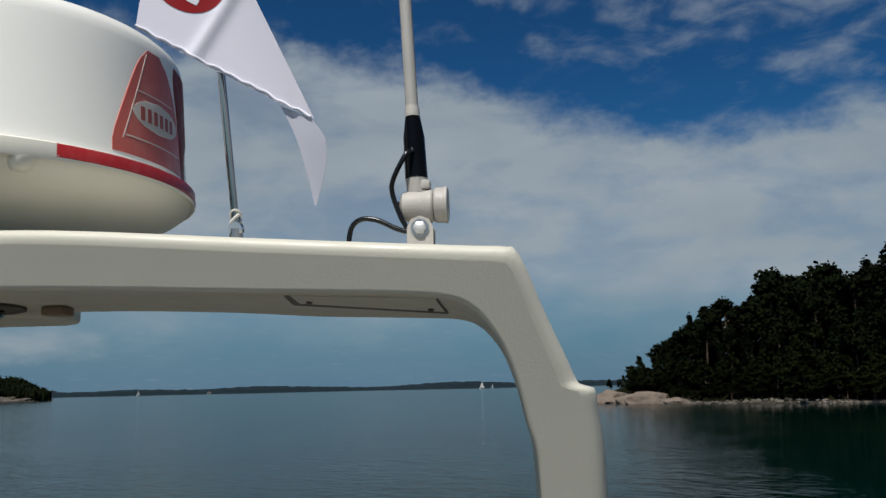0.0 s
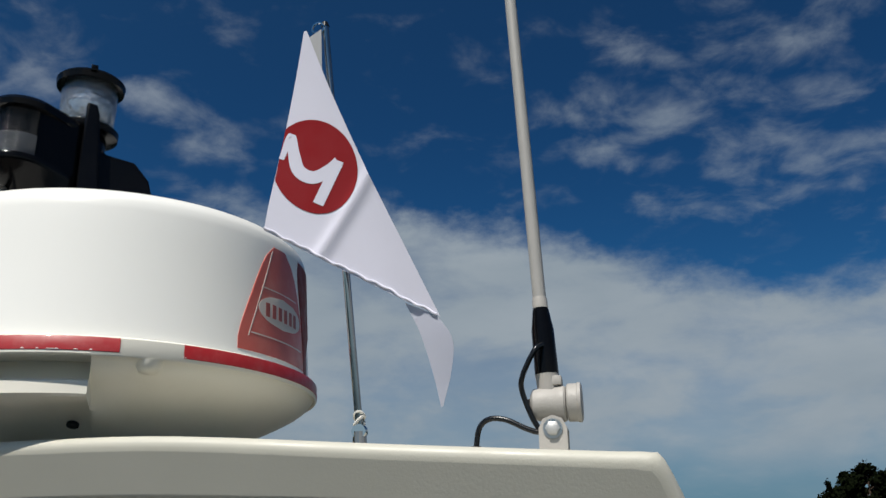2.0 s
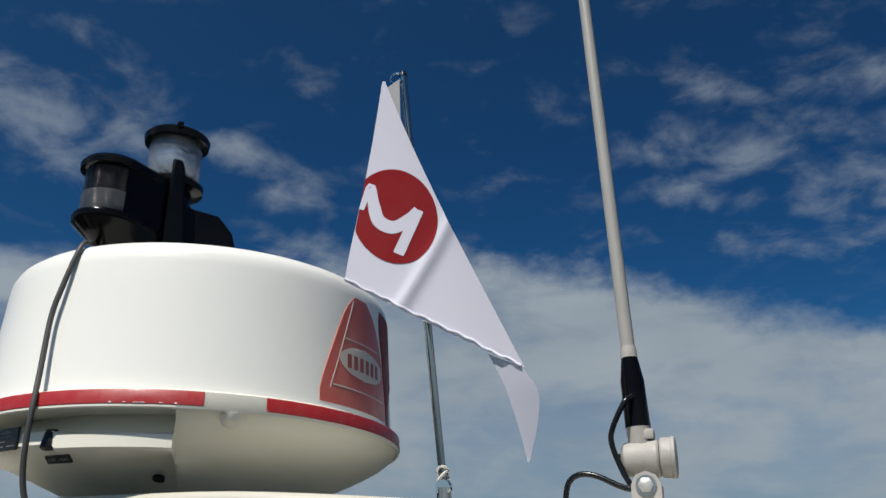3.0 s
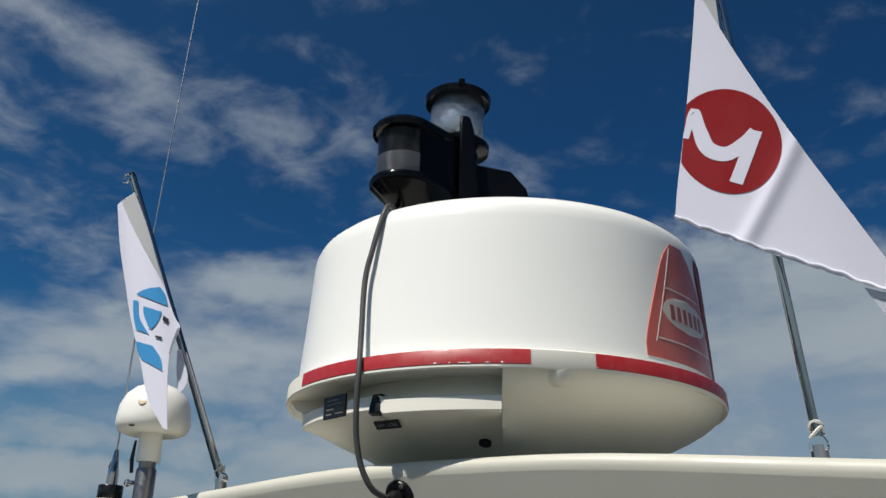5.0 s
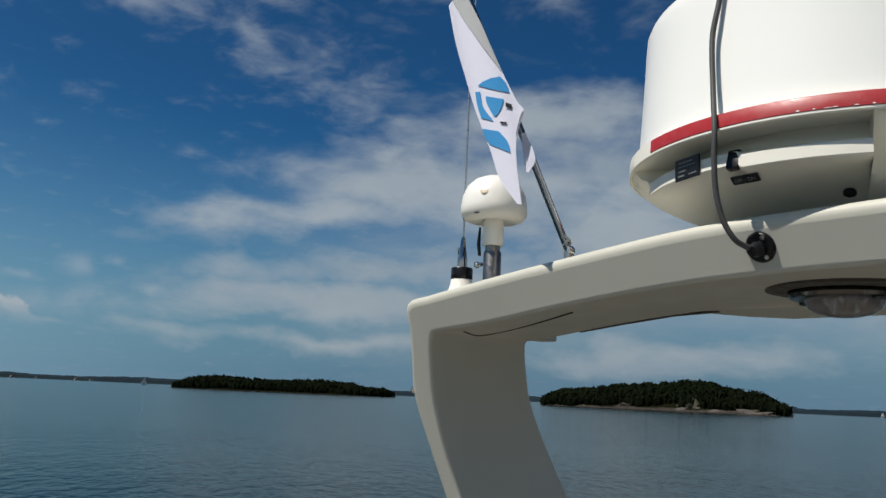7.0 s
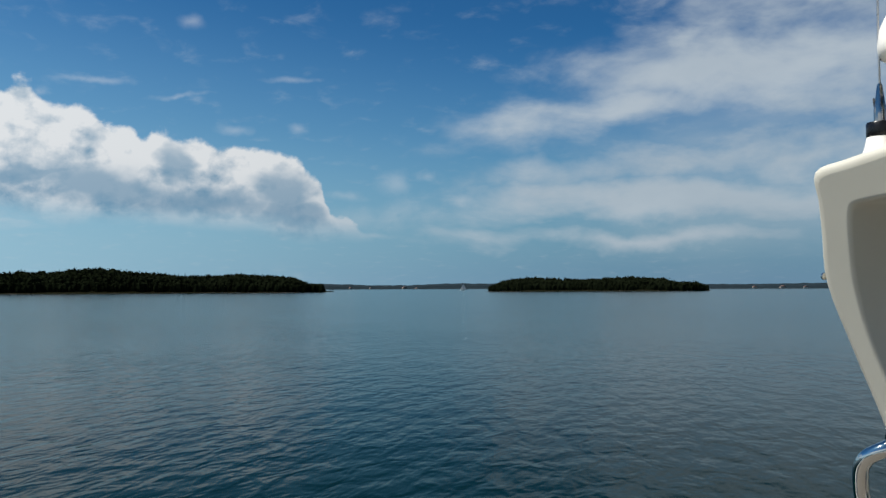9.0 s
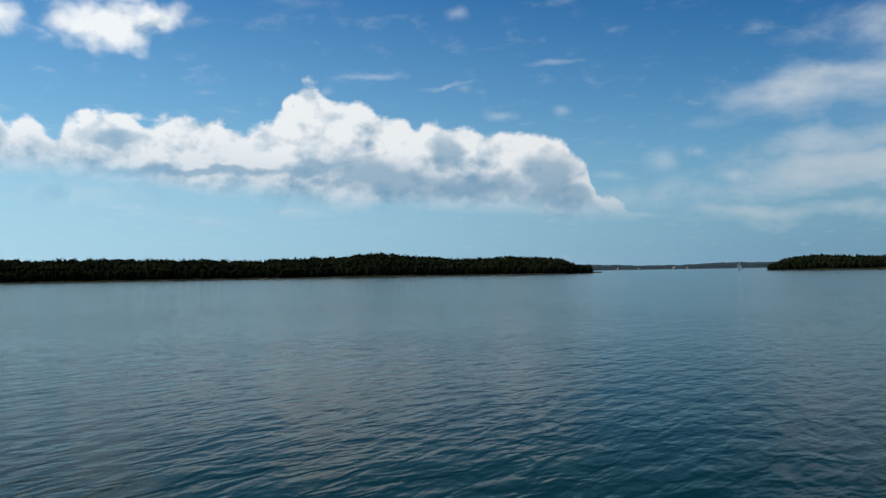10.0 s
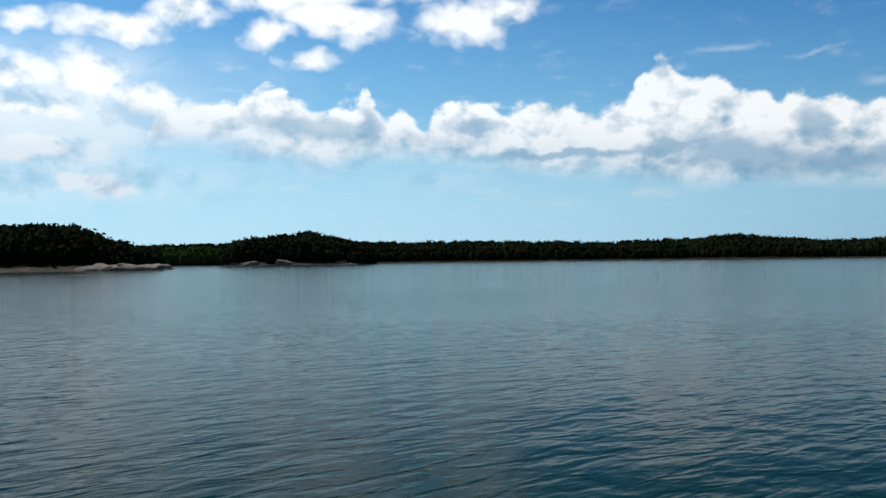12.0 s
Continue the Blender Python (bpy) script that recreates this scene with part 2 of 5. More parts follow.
    shreds = N.math("MULTIPLY", N.step(N.noise(N.vec("MULTIPLY", way, (1.0, 1.0, 6.0)), 6.0, 5, 0.55), 0.48, 0.66, 0.0, 0.5), N.math("MULTIPLY", band(el, 3.6, 6.4, 1.0), N.step(az, 84, 96)))
    heap = N.math("MAXIMUM", N.math("MAXIMUM", heap, shreds), N.math("MAXIMUM", N.step(lumps, -0.28, 0.62), N.math("MULTIPLY", N.step(puffs, -0.55, 1.25), 0.27)))
    veil = N.math("MULTIPLY", N.step(az, 116, 133), N.math("MULTIPLY", band(el, 4.5, 12.5, 2.5), N.step(n_s, 0.30, 0.62, 0.25, 0.75)))
    heap = N.math("MAXIMUM", heap, veil)
    rim_lit = N.step(inside, 0.1, 2.2, 0.35, 0.0)
    lit = N.math("ADD", 0.83, N.math("MULTIPLY", N.math("SUBTRACT", n_h, n_h2), 3.2))
    lit = N.math("ADD", lit, N.math("MULTIPLY_ADD", round_up, 0.55, N.math("MULTIPLY", N.math("SUBTRACT", n_f, n_f2), 1.4)), clamp=True)
    under = N.step(N.math("ADD", masses(DARKS, swirled), N.math("MULTIPLY", N.math("SUBTRACT", n_h, 0.5), 1.1)), -0.42, 0.62)
    lit = N.math("ADD", N.math("MULTIPLY", lit, N.math("SUBTRACT", 1.0, N.math("MULTIPLY", under, 0.76))), rim_lit, clamp=True)
    # bases in their own shade
    lit = N.math("MULTIPLY", lit, N.step(over, -0.5, 3.6, 0.66, 1.0))
    # nearer the sun all clouds are brighter
    near = N.math("MULTIPLY", N.step(N.vec("DOT_PRODUCT", way, tuple(toward(SUN_AZ, SUN_EL))), -0.28, 0.88), 1.0)
    grey = N.mix(n_big, (0.19, 0.25, 0.305), (0.39, 0.435, 0.47))
    grey = N.mix(near, grey, (0.58, 0.61, 0.63))
    white = N.mix(lit, N.mix(near, (0.095, 0.180, 0.262), (0.160, 0.282, 0.396)), N.mix(near, (0.455, 0.475, 0.49), (0.60, 0.625, 0.645)))
    haze = N.mix(N.step(el, -1.0, N.math("MULTIPLY_ADD", near, 9.0, 15.0), 0.94, 0.0), blue, N.mix(near, (0.084, 0.170, 0.262), (0.27, 0.48, 0.61)))
    haze = N.mix(N.math("MULTIPLY", near, 0.10), haze, (0.10, 0.26, 0.42))
    pale = N.math("MULTIPLY", N.step(el, 0.0, 11.0, 0.85, 0.0), near)
    haze = N.mix(pale, haze, (0.35, 0.505, 0.585))
    col = N.mix(wisp, haze, grey)
    col = N.mix(bank, col, grey)
    col = N.mix(heap, col, white)
    bg = N.add("ShaderNodeBackground")
    N.put(bg.inputs[0], col)
    bg.inputs[1].default_value = 1.0
    out = N.add("ShaderNodeOutputWorld")
    t.links.new(bg.outputs[0], out.inputs[0])


make_sky()
sun = new("sun", bpy.data.lights.new("sun", "SUN"))
sun.data.energy, sun.data.angle, sun.data.color = 5.0, radians(0.53), (1.0, 0.95, 0.87)
sun.matrix_world = look(toward(SUN_AZ, SUN_EL) * 50, (0, 0, 0))


# ---------------------------------------------------------------- materials
def material(name, color, rough=0.5, metal=0.0, vary=0.0, vary_scale=4.0, bump=0.0, bump_scale=60.0, spec=0.5,
             coat=0.0, stain=None, stain_amount=0.0, stain_scale=8.0, by_object=0.0, transmission=0.0, ior=1.45):
    m = bpy.data.materials.new(name)
    m.use_nodes = True
    N = Nodes(m.node_tree)
    bsdf = m.node_tree.nodes["Principled BSDF"]
    where = N.add("ShaderNodeTexCoord").outputs["Object"]
    col = None
    if vary:
        dark, light = tuple(c * (1 - vary) for c in color), tuple(min(1.0, c * (1 + vary)) for c in color)
        col = N.mix(N.noise(where, vary_scale, 5), dark, light)
    if stain:
        f = N.math("MULTIPLY", N.step(N.noise(where, stain_scale, 8, 0.65), 0.42, 0.85), stain_amount)
        col = N.mix(f, col if col is not None else color, stain)
    if by_object:
        r = N.add("ShaderNodeObjectInfo").outputs["Random"]
        col = N.mix(N.math("MULTIPLY", r, by_object), col if col is not None else color, tuple(c * 1.9 for c in color))
    N.put(bsdf.inputs["Base Color"], col if col is not None else (*color, 1.0))
    if vary:
        N.put(bsdf.inputs["Roughness"], N.step(N.noise(where, vary_scale * 3.1, 4), 0.3, 0.7, rough * 0.8, min(1.0, rough * 1.25)))
    else:
        bsdf.inputs["Roughness"].default_value = rough
    bsdf.inputs["Metallic"].default_value = metal
    bsdf.inputs["Specular IOR Level"].default_value = spec
    bsdf.inputs["Coat Weight"].default_value = coat
    bsdf.inputs["Coat Roughness"].default_value = 0.08
    bsdf.inputs["Transmission Weight"].default_value = transmission
    bsdf.inputs["IOR"].default_value = ior
    if bump:
        b = N.add("ShaderNodeBump")
        b.inputs["Strength"].default_value, b.inputs["Distance"].default_value = 1.0, bump
        N.put(b.inputs["Height"], N.noise(where, bump_scale, 3))
        N.put(bsdf.inputs["Normal"], b.outputs[0])
    return m


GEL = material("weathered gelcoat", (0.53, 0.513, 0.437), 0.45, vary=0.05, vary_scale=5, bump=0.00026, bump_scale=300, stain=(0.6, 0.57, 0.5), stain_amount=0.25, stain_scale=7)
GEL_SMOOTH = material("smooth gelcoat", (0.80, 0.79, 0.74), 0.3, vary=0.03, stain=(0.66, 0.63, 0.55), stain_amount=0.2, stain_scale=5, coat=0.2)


def orange_peel(m):
    """Rough brushed-on relief, stronger over the arch's far corner."""
    N = Nodes(m.node_tree)
    bump = m.node_tree.nodes["Bump"]
    height = bump.inputs["Height"].links[0].from_socket
    where = N.add("ShaderNodeTexCoord").outputs["Object"]
    sep = N.add("ShaderNodeSeparateXYZ")
    N.put(sep.inputs[0], where)
    N.put(bump.inputs["Height"], N.math("MULTIPLY", height, N.step(sep.outputs[0], 0.15, 0.72, 0.22, 1.0)))


orange_peel(GEL)
RADOME = material("white radome paint", (0.875, 0.865, 0.815), 0.30, coat=0.2)
RADOME_UNDER = material("cream moulded plastic", (0.78, 0.75, 0.66), 0.45, vary=0.04, stain=(0.6, 0.56, 0.46), stain_amount=0.3)
RED_TAPE = material("red vinyl tape", (0.345, 0.017, 0.019), 0.4, vary=0.14, vary_scale=20, coat=0.12, stain=(0.75, 0.72, 0.68), stain_amount=0.06, stain_scale=60)
STICKER_RED = material("sun-faded red vinyl", (0.53, 0.115, 0.085), 0.35, vary=0.25, vary_scale=14, coat=0.25, stain=(0.6, 0.26, 0.20), stain_amount=0.6, stain_scale=18)
STICKER_DARK = material("dark red vinyl", (0.20, 0.022, 0.018), 0.5, vary=0.2, vary_scale=14, spec=0.2)
STICKER_PALE = material("pale vinyl", (0.62, 0.56, 0.50), 0.35, vary=0.08, vary_scale=20)
STICKER_INK = material("red-brown print", (0.33, 0.08, 0.06), 0.4, vary=0.1)
BLACK = material("black moulded plastic", (0.006, 0.006, 0.007), 0.28, vary=0.3, vary_scale=15, spec=0.35)
BLACK_GLOSS = material("glossy black plastic", (0.003, 0.003, 0.0035), 0.16, vary=0.3, vary_scale=15, spec=0.16)
RUBBER = material("grey cable sheath", (0.07, 0.068, 0.066), 0.5, vary=0.15, vary_scale=30)
BLACK_CABLE = material("black cable sheath", (0.004, 0.0045, 0.0055), 0.3, vary=0.2)
STEEL = material("polished stainless steel", (0.58, 0.58, 0.57), 0.07, metal=1.0, vary=0.06, vary_scale=25)
STEEL_DULL = material("dull stainless steel", (0.50, 0.48, 0.45), 0.32, metal=1.0, vary=0.1, vary_scale=25)
WHITE_PLASTIC = material("aged white plastic", (0.80, 0.78, 0.72), 0.35, vary=0.04, stain=(0.62, 0.5, 0.36), stain_amount=0.35, stain_scale=14)
GREY_PLASTIC = material("warm grey nylon", (0.40, 0.38, 0.35), 0.5, vary=0.06, vary_scale=30, bump=0.0004, bump_scale=300)
SCUFF = material("tan scuffed plastic", (0.50, 0.38, 0.25), 0.6, vary=0.3, vary_scale=200)
BRUSHED = material("brushed grey steel", (0.24, 0.225, 0.205), 0.34, metal=1.0, vary=0.2, vary_scale=60)
ZINC = material("weathered zinc", (0.55, 0.545, 0.53), 0.5, metal=0.6, vary=0.15, vary_scale=120)
ROD = material("grey fibreglass rod", (0.34, 0.33, 0.31), 0.5, vary=0.12, vary_scale=18)
LENS_DARK = material("dark lens glass", (0.006, 0.007, 0.009), 0.08, spec=0.6)
LENS_LAMP = material("smoky lamp glass", (0.62, 0.55, 0.54), 0.12, transmission=0.70, ior=1.4, bump=0.0008, bump_scale=90)
LAMP_DARK = material("dark brown gasket and recess shade", (0.075, 0.066, 0.055), 0.6, vary=0.2, vary_scale=20)
STEEL_DARK = material("tarnished chrome", (0.36, 0.35, 0.34), 0.07, metal=1.0, vary=0.2, vary_scale=30)
RING_DARK = material("dark bronzed ring", (0.13, 0.12, 0.11), 0.2, metal=1.0, vary=0.2, vary_scale=40)
LENS_SMOKE = material("smoky lens band", (0.055, 0.060, 0.068), 0.10, spec=0.6)
LENS_MILKY = material("hazy ribbed lens", (0.88, 0.89, 0.90), 0.06, vary=0.2, vary_scale=70, transmission=0.92, ior=1.49, bump=0.0014, bump_scale=160, coat=0.4)


def ribbed(m, scale, depth):
    """Fine level ribs moulded round a lens."""
    N = Nodes(m.node_tree)
    wave = N.add("ShaderNodeTexWave")
    wave.bands_direction = "Z"
    N.put(wave.inputs["Vector"], N.add("ShaderNodeTexCoord").outputs["Object"])
    wave.inputs["Scale"].default_value = scale
    b = N.add("ShaderNodeBump")
    b.inputs["Strength"].default_value, b.inputs["Distance"].default_value = 1.0, depth
    N.put(b.inputs["Height"], wave.outputs["Fac"])
    N.put(m.node_tree.nodes["Principled BSDF"].inputs["Normal"], b.outputs[0])


ribbed(LENS_DARK, 260.0, 0.00035)
ribbed(LENS_SMOKE, 260.0, 0.00035)
SILVER = material("silvered reflector", (0.75, 0.75, 0.76), 0.2, metal=1.0, vary=0.25, vary_scale=90, bump=0.003, bump_scale=120)
CLOTH = material("white flag polyester", (0.70, 0.69, 0.78), 0.75, vary=0.03, bump=0.0002, bump_scale=900, spec=0.25)
# sheer, and darker than the white cloth: the folded tip's shade painted in
CLOTH_SHEER_SHADED = material("sheer flag polyester with painted shade", (0.60, 0.61, 0.70), 0.8, vary=0.04, vary_scale=30, bump=0.0001, bump_scale=400, spec=0.1)
CLOTH_SHEER_SHADED.node_tree.nodes["Principled BSDF"].inputs["Alpha"].default_value = 0.86
CLOTH_GREY = material("thin grey ribbon and painted shade", (0.42, 0.42, 0.42), 0.75, vary=0.08)
CLOTH_RED = material("dark red flag print", (0.25, 0.009, 0.013), 0.75, vary=0.06, spec=0.25)
CLOTH_BLUE = material("blue flag print", (0.05, 0.27, 0.55), 0.75, vary=0.08, spec=0.25)
INK = material("black ink", (0.02, 0.02, 0.022), 0.6)
PRINT = material("white print", (0.17, 0.17, 0.165), 0.6)
ROPE = material("white cord", (0.62, 0.6, 0.55), 0.8, vary=0.1, vary_scale=80)
TEAK = material("weathered teak deck", (0.13, 0.118, 0.098), 0.7, vary=0.2, vary_scale=3, bump=0.001, bump_scale=40)
GRANITE = material("pink-grey granite", (0.165, 0.132, 0.108), 0.9, vary=0.45, vary_scale=0.3, bump=0.35, bump_scale=0.8, stain=(0.035, 0.032, 0.029), stain_amount=1.0, stain_scale=0.35, spec=0.1)


def land_material(name, rock_top, base):
    """Bare granite by the water, dark heath and moss above it."""
    m = base.copy()
    m.name = name
    N = Nodes(m.node_tree)
    bsdf = m.node_tree.nodes["Principled BSDF"]
    rock = bsdf.inputs["Base Color"].links[0].from_socket
    where = N.add("ShaderNodeTexCoord").outputs["Object"]
    sep = N.add("ShaderNodeSeparateXYZ")
    N.put(sep.inputs[0], where)
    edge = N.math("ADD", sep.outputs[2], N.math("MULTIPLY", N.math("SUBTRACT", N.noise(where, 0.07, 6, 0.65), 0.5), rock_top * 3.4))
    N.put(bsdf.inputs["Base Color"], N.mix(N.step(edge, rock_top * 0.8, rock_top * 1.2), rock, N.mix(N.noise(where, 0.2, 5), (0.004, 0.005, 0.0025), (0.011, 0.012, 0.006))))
    return m


GRANITE_DARK = material("dark weathered granite", (0.044, 0.038, 0.033), 0.95, vary=0.55, vary_scale=0.22, bump=0.4, bump_scale=0.6, stain=(0.016, 0.015, 0.014), stain_amount=1.0, stain_scale=0.3, spec=0.0)
GRANITE_WORN = material("worn lichen granite", (0.115, 0.102, 0.092), 0.95, vary=0.6, vary_scale=0.3, bump=0.4, bump_scale=0.8, stain=(0.018, 0.017, 0.016), stain_amount=1.0, stain_scale=0.45, spec=0.0)
GRANITE_BARE = material("bare tan granite", (0.072, 0.064, 0.049), 0.95, vary=0.5, vary_scale=0.25, bump=0.5, bump_scale=0.5, stain=(0.016, 0.018, 0.010), stain_amount=1.0, stain_scale=0.4, spec=0.0)
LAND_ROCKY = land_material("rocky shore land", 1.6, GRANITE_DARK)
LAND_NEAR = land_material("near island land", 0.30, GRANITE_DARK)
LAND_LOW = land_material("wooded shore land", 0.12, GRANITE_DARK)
PEBBLE = material("shore stones", (0.11, 0.095, 0.08), 0.85, vary=0.3, vary_scale=0.8, by_object=0.3)
BARK = material("pine bark", (0.07, 0.048, 0.034), 0.9, vary=0.35, vary_scale=1.2, bump=0.03, bump_scale=6)
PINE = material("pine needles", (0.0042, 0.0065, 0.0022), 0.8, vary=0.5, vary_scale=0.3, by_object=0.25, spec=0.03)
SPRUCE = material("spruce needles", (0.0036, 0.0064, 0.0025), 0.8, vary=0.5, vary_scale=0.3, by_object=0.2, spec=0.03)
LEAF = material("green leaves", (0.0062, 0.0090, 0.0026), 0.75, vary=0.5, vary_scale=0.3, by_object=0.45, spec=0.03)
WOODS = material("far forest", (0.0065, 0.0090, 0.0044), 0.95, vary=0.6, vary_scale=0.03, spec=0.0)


def soften(m, middle):
    """Foliage that catches light as a crown: blade normals leaned outward from the crown's middle."""
    N = Nodes(m.node_tree)
    out = N.vec("SUBTRACT", N.add("ShaderNodeTexCoord").outputs["Object"], (0.0, 0.0, middle))
    turn = N.add("ShaderNodeVectorTransform")
    turn.vector_type, turn.convert_from, turn.convert_to = "NORMAL", "OBJECT", "WORLD"
    N.put(turn.inputs[0], N.vec("NORMALIZE", out))
    own = N.add("ShaderNodeNewGeometry").outputs["Normal"]
    both = N.vec("ADD", N.vec("MULTIPLY", turn.outputs[0], (2.8, 2.8, 2.8)), own)
    N.put(m.node_tree.nodes["Principled BSDF"].inputs["Normal"], N.vec("NORMALIZE", both))


soften(PINE, 6.5)
soften(SPRUCE, 3.0)
soften(LEAF, 5.0)
WOODS_LIGHT = material("lighter leafy wood", (0.016, 0.028, 0.007), 0.95, vary=0.5, vary_scale=0.04, spec=0.0)
# bluish tone paints the haze of distance into the land colour
FAR_LAND_HAZY = material("distant wooded shore, haze painted in", (0.009, 0.017, 0.022), 0.95, vary=0.25, vary_scale=0.01, spec=0.1)
TAN_PLASTIC = material("tan plastic", (0.24, 0.17, 0.12), 0.5, vary=0.15, vary_scale=30)
SAIL = material("weathered sailcloth", (0.66, 0.66, 0.63), 0.7)
HULL_WHITE = material("white hull paint", (0.78, 0.77, 0.74), 0.35)
HOUSE_WALL = material("pale house paint", (0.30, 0.28, 0.25), 0.7)
HOUSE_ROOF = material("dull roof tiles", (0.22, 0.13, 0.10), 0.8)


def water_material():
    m = bpy.data.materials.new("calm sea water")
    m.use_nodes = True
    N = Nodes(m.node_tree)
    bsdf = m.node_tree.nodes["Principled BSDF"]
    where = N.add("ShaderNodeTexCoord").outputs["Object"]
    bsdf.inputs["Specular Tint"].default_value = (0.42, 1.0, 0.90, 1.0)
    bsdf.inputs["IOR"].default_value = 1.333
    bsdf.inputs["Specular IOR Level"].default_value = 0.060
    N.put(bsdf.inputs["Base Color"], N.mix(N.noise(where, 0.02, 4), (0.0001, 0.0058, 0.0048), (0.0002, 0.0084, 0.0066)))
    sep = N.add("ShaderNodeSeparateXYZ")
    N.put(sep.inputs[0], where)
    skew = N.add("ShaderNodeMapping")
    skew.vector_type = "TEXTURE"
    N.put(skew.inputs[0], where)
    skew.inputs["Rotation"].default_value = (0, 0, radians(147))
    skew.inputs["Scale"].default_value = (2.1, 1.0, 1.0)
    patch = N.step(N.noise(where, 0.03, 3), 0.35, 0.65, 0.7, 1.1)
    # sheltered water in the lee of the wooded island
    lee = N.math("SUBTRACT", sep.outputs[0], N.math("MULTIPLY", sep.outputs[1], 0.24))
    lee = N.math("ADD", lee, N.math("MULTIPLY", N.math("SUBTRACT", N.noise(where, 0.09, 3), 0.5), 14.0))
    patch = N.math("MULTIPLY", patch, N.step(lee, -3.0, 5.0, 1.0, 0.16))
    N.put(bsdf.inputs["Roughness"], N.step(lee, -4.0, 6.0, 0.115, 0.035))
    h = N.math("MULTIPLY", N.noise(skew.outputs[0], 0.55, 2, 0.5, 0.3), 0.085)
    h = N.math("ADD", h, N.math("MULTIPLY", N.noise(skew.outputs[0], 1.9, 2, 0.5, 0.35), 0.09))
    h = N.math("ADD", h, N.math("MULTIPLY", N.noise(skew.outputs[0], 6.4, 2, 0.5, 0.3), 0.013))
    h = N.math("MULTIPLY", h, patch)
    b = N.add("ShaderNodeBump")
    b.inputs["Strength"].default_value, b.inputs["Distance"].default_value = 0.6, 1.0
    N.put(b.inputs["Height"], h)
    N.put(bsdf.inputs["Normal"], b.outputs[0])
    return m


WATER = water_material()


# ---------------------------------------------------------------- mesh helpers
def finish(name, bm, mat, smooth=True):
    bmesh.ops.recalc_face_normals(bm, faces=bm.faces)
    me = bpy.data.meshes.new(name)
    bm.to_mesh(me)
    bm.free()
    if mat:
        me.materials.append(mat)
    if smooth:
        me.polygons.foreach_set("use_smooth", [True] * len(me.polygons))
        me.set_sharp_from_angle(angle=radians(42))
    return me


def part(name, bm, mat, parent=None, label="", smooth=True):
    ob = new(name, finish(name, bm, mat, smooth))
    if parent:
        ob.parent = parent
    return tagged(ob, label)


def thing(name, label, category, place=(0, 0, 0), group="", kind=""):
    ob = new(name)
    ob.empty_display_size = 0.05
    ob.location = place
    return tagged(ob, label, category, group, kind)


def loft(rings, closed_ring=True, cap=True, bm=None):
    bm = bm or bmesh.new()
    vs = [[bm.verts.new(p) for p in r] for r in rings]
    n = len(rings[0])
    for a, b in zip(vs, vs[1:]):
        for i in range(n if closed_ring else n - 1):
            j = (i + 1) % n
            bm.faces.new((a[i], a[j], b[j], b[i]))
    if cap and closed_ring:
        bm.faces.new(vs[0][::-1])
        bm.faces.new(vs[-1])
    return bm


def turned(profile, centre=(0, 0, 0), steps=32, bm=None, cap=True):
    c = Vector(centre)
    return loft([[c + Vector((r * math.cos(a), r * math.sin(a), z)) for a in (2 * math.pi * i / steps for i in range(steps))] for r, z in profile], cap=cap, bm=bm)


def along(points, radii, steps=10, bm=None):
    """A round bar through the points."""
    pts = [Vector(p) for p in points]
    if not hasattr(radii, "__len__"):
        radii = [radii] * len(pts)
    rings, side = [], None
    for i, p in enumerate(pts):
        d = (pts[min(i + 1, len(pts) - 1)] - pts[max(i - 1, 0)]).normalized()
        if side is None:
            side = d.orthogonal().normalized()
        side = (side - d * side.dot(d)).normalized()
        other = d.cross(side)
        rings.append([p + (side * math.cos(a) + other * math.sin(a)) * radii[i] for a in (2 * math.pi * k / steps for k in range(steps))])
    return loft(rings, bm=bm)


def smooth_line(points, n=8):
    """Catmull-Rom through the points."""
    p = [Vector(q) for q in points]
    p = [2 * p[0] - p[1]] + p + [2 * p[-1] - p[-2]]
    out = []
    for i in range(1, len(p) - 2):
        for k in range(n):
            t = k / n
            out.append(0.5 * (2 * p[i] + (p[i + 1] - p[i - 1]) * t + (2 * p[i - 1] - 5 * p[i] + 4 * p[i + 1] - p[i + 2]) * t * t
                              + (3 * p[i] - p[i - 1] - 3 * p[i + 1] + p[i + 2]) * t ** 3))
    return out + [p[-2]]


def block(size, m=Matrix(), bevel=0.0, seg=2, bm=None):
    bm = bm or bmesh.new()
    made = bmesh.ops.create_cube(bm, size=1.0, matrix=m @ Matrix.Diagonal((*size, 1)))["verts"]
    if bevel:
        edges = {e for v in made for e in v.link_edges}
        bmesh.ops.bevel(bm, geom=list(edges), offset=bevel, segments=seg, affect="EDGES", profile=0.6)
    return bm


def prism(outline, depth, bm=None):
    """outline: (x, z) points; pushed along y by depth, around y = 0."""
    return loft([[Vector((x, -depth / 2, z)) for x, z in outline], [Vector((x, depth / 2, z)) for x, z in outline]], bm=bm)


def turn_to(normal, place):
    """A pose whose z axis follows the normal."""
    return Matrix.Translation(place) @ Vector(normal).to_track_quat("Z", "Y").to_matrix().to_4x4()


def moved(bm, m):
    bmesh.ops.transform(bm, matrix=m, verts=bm.verts)
    return bm


def up(p):
    return Vector((p[0], p[1], p[2] + EYE))


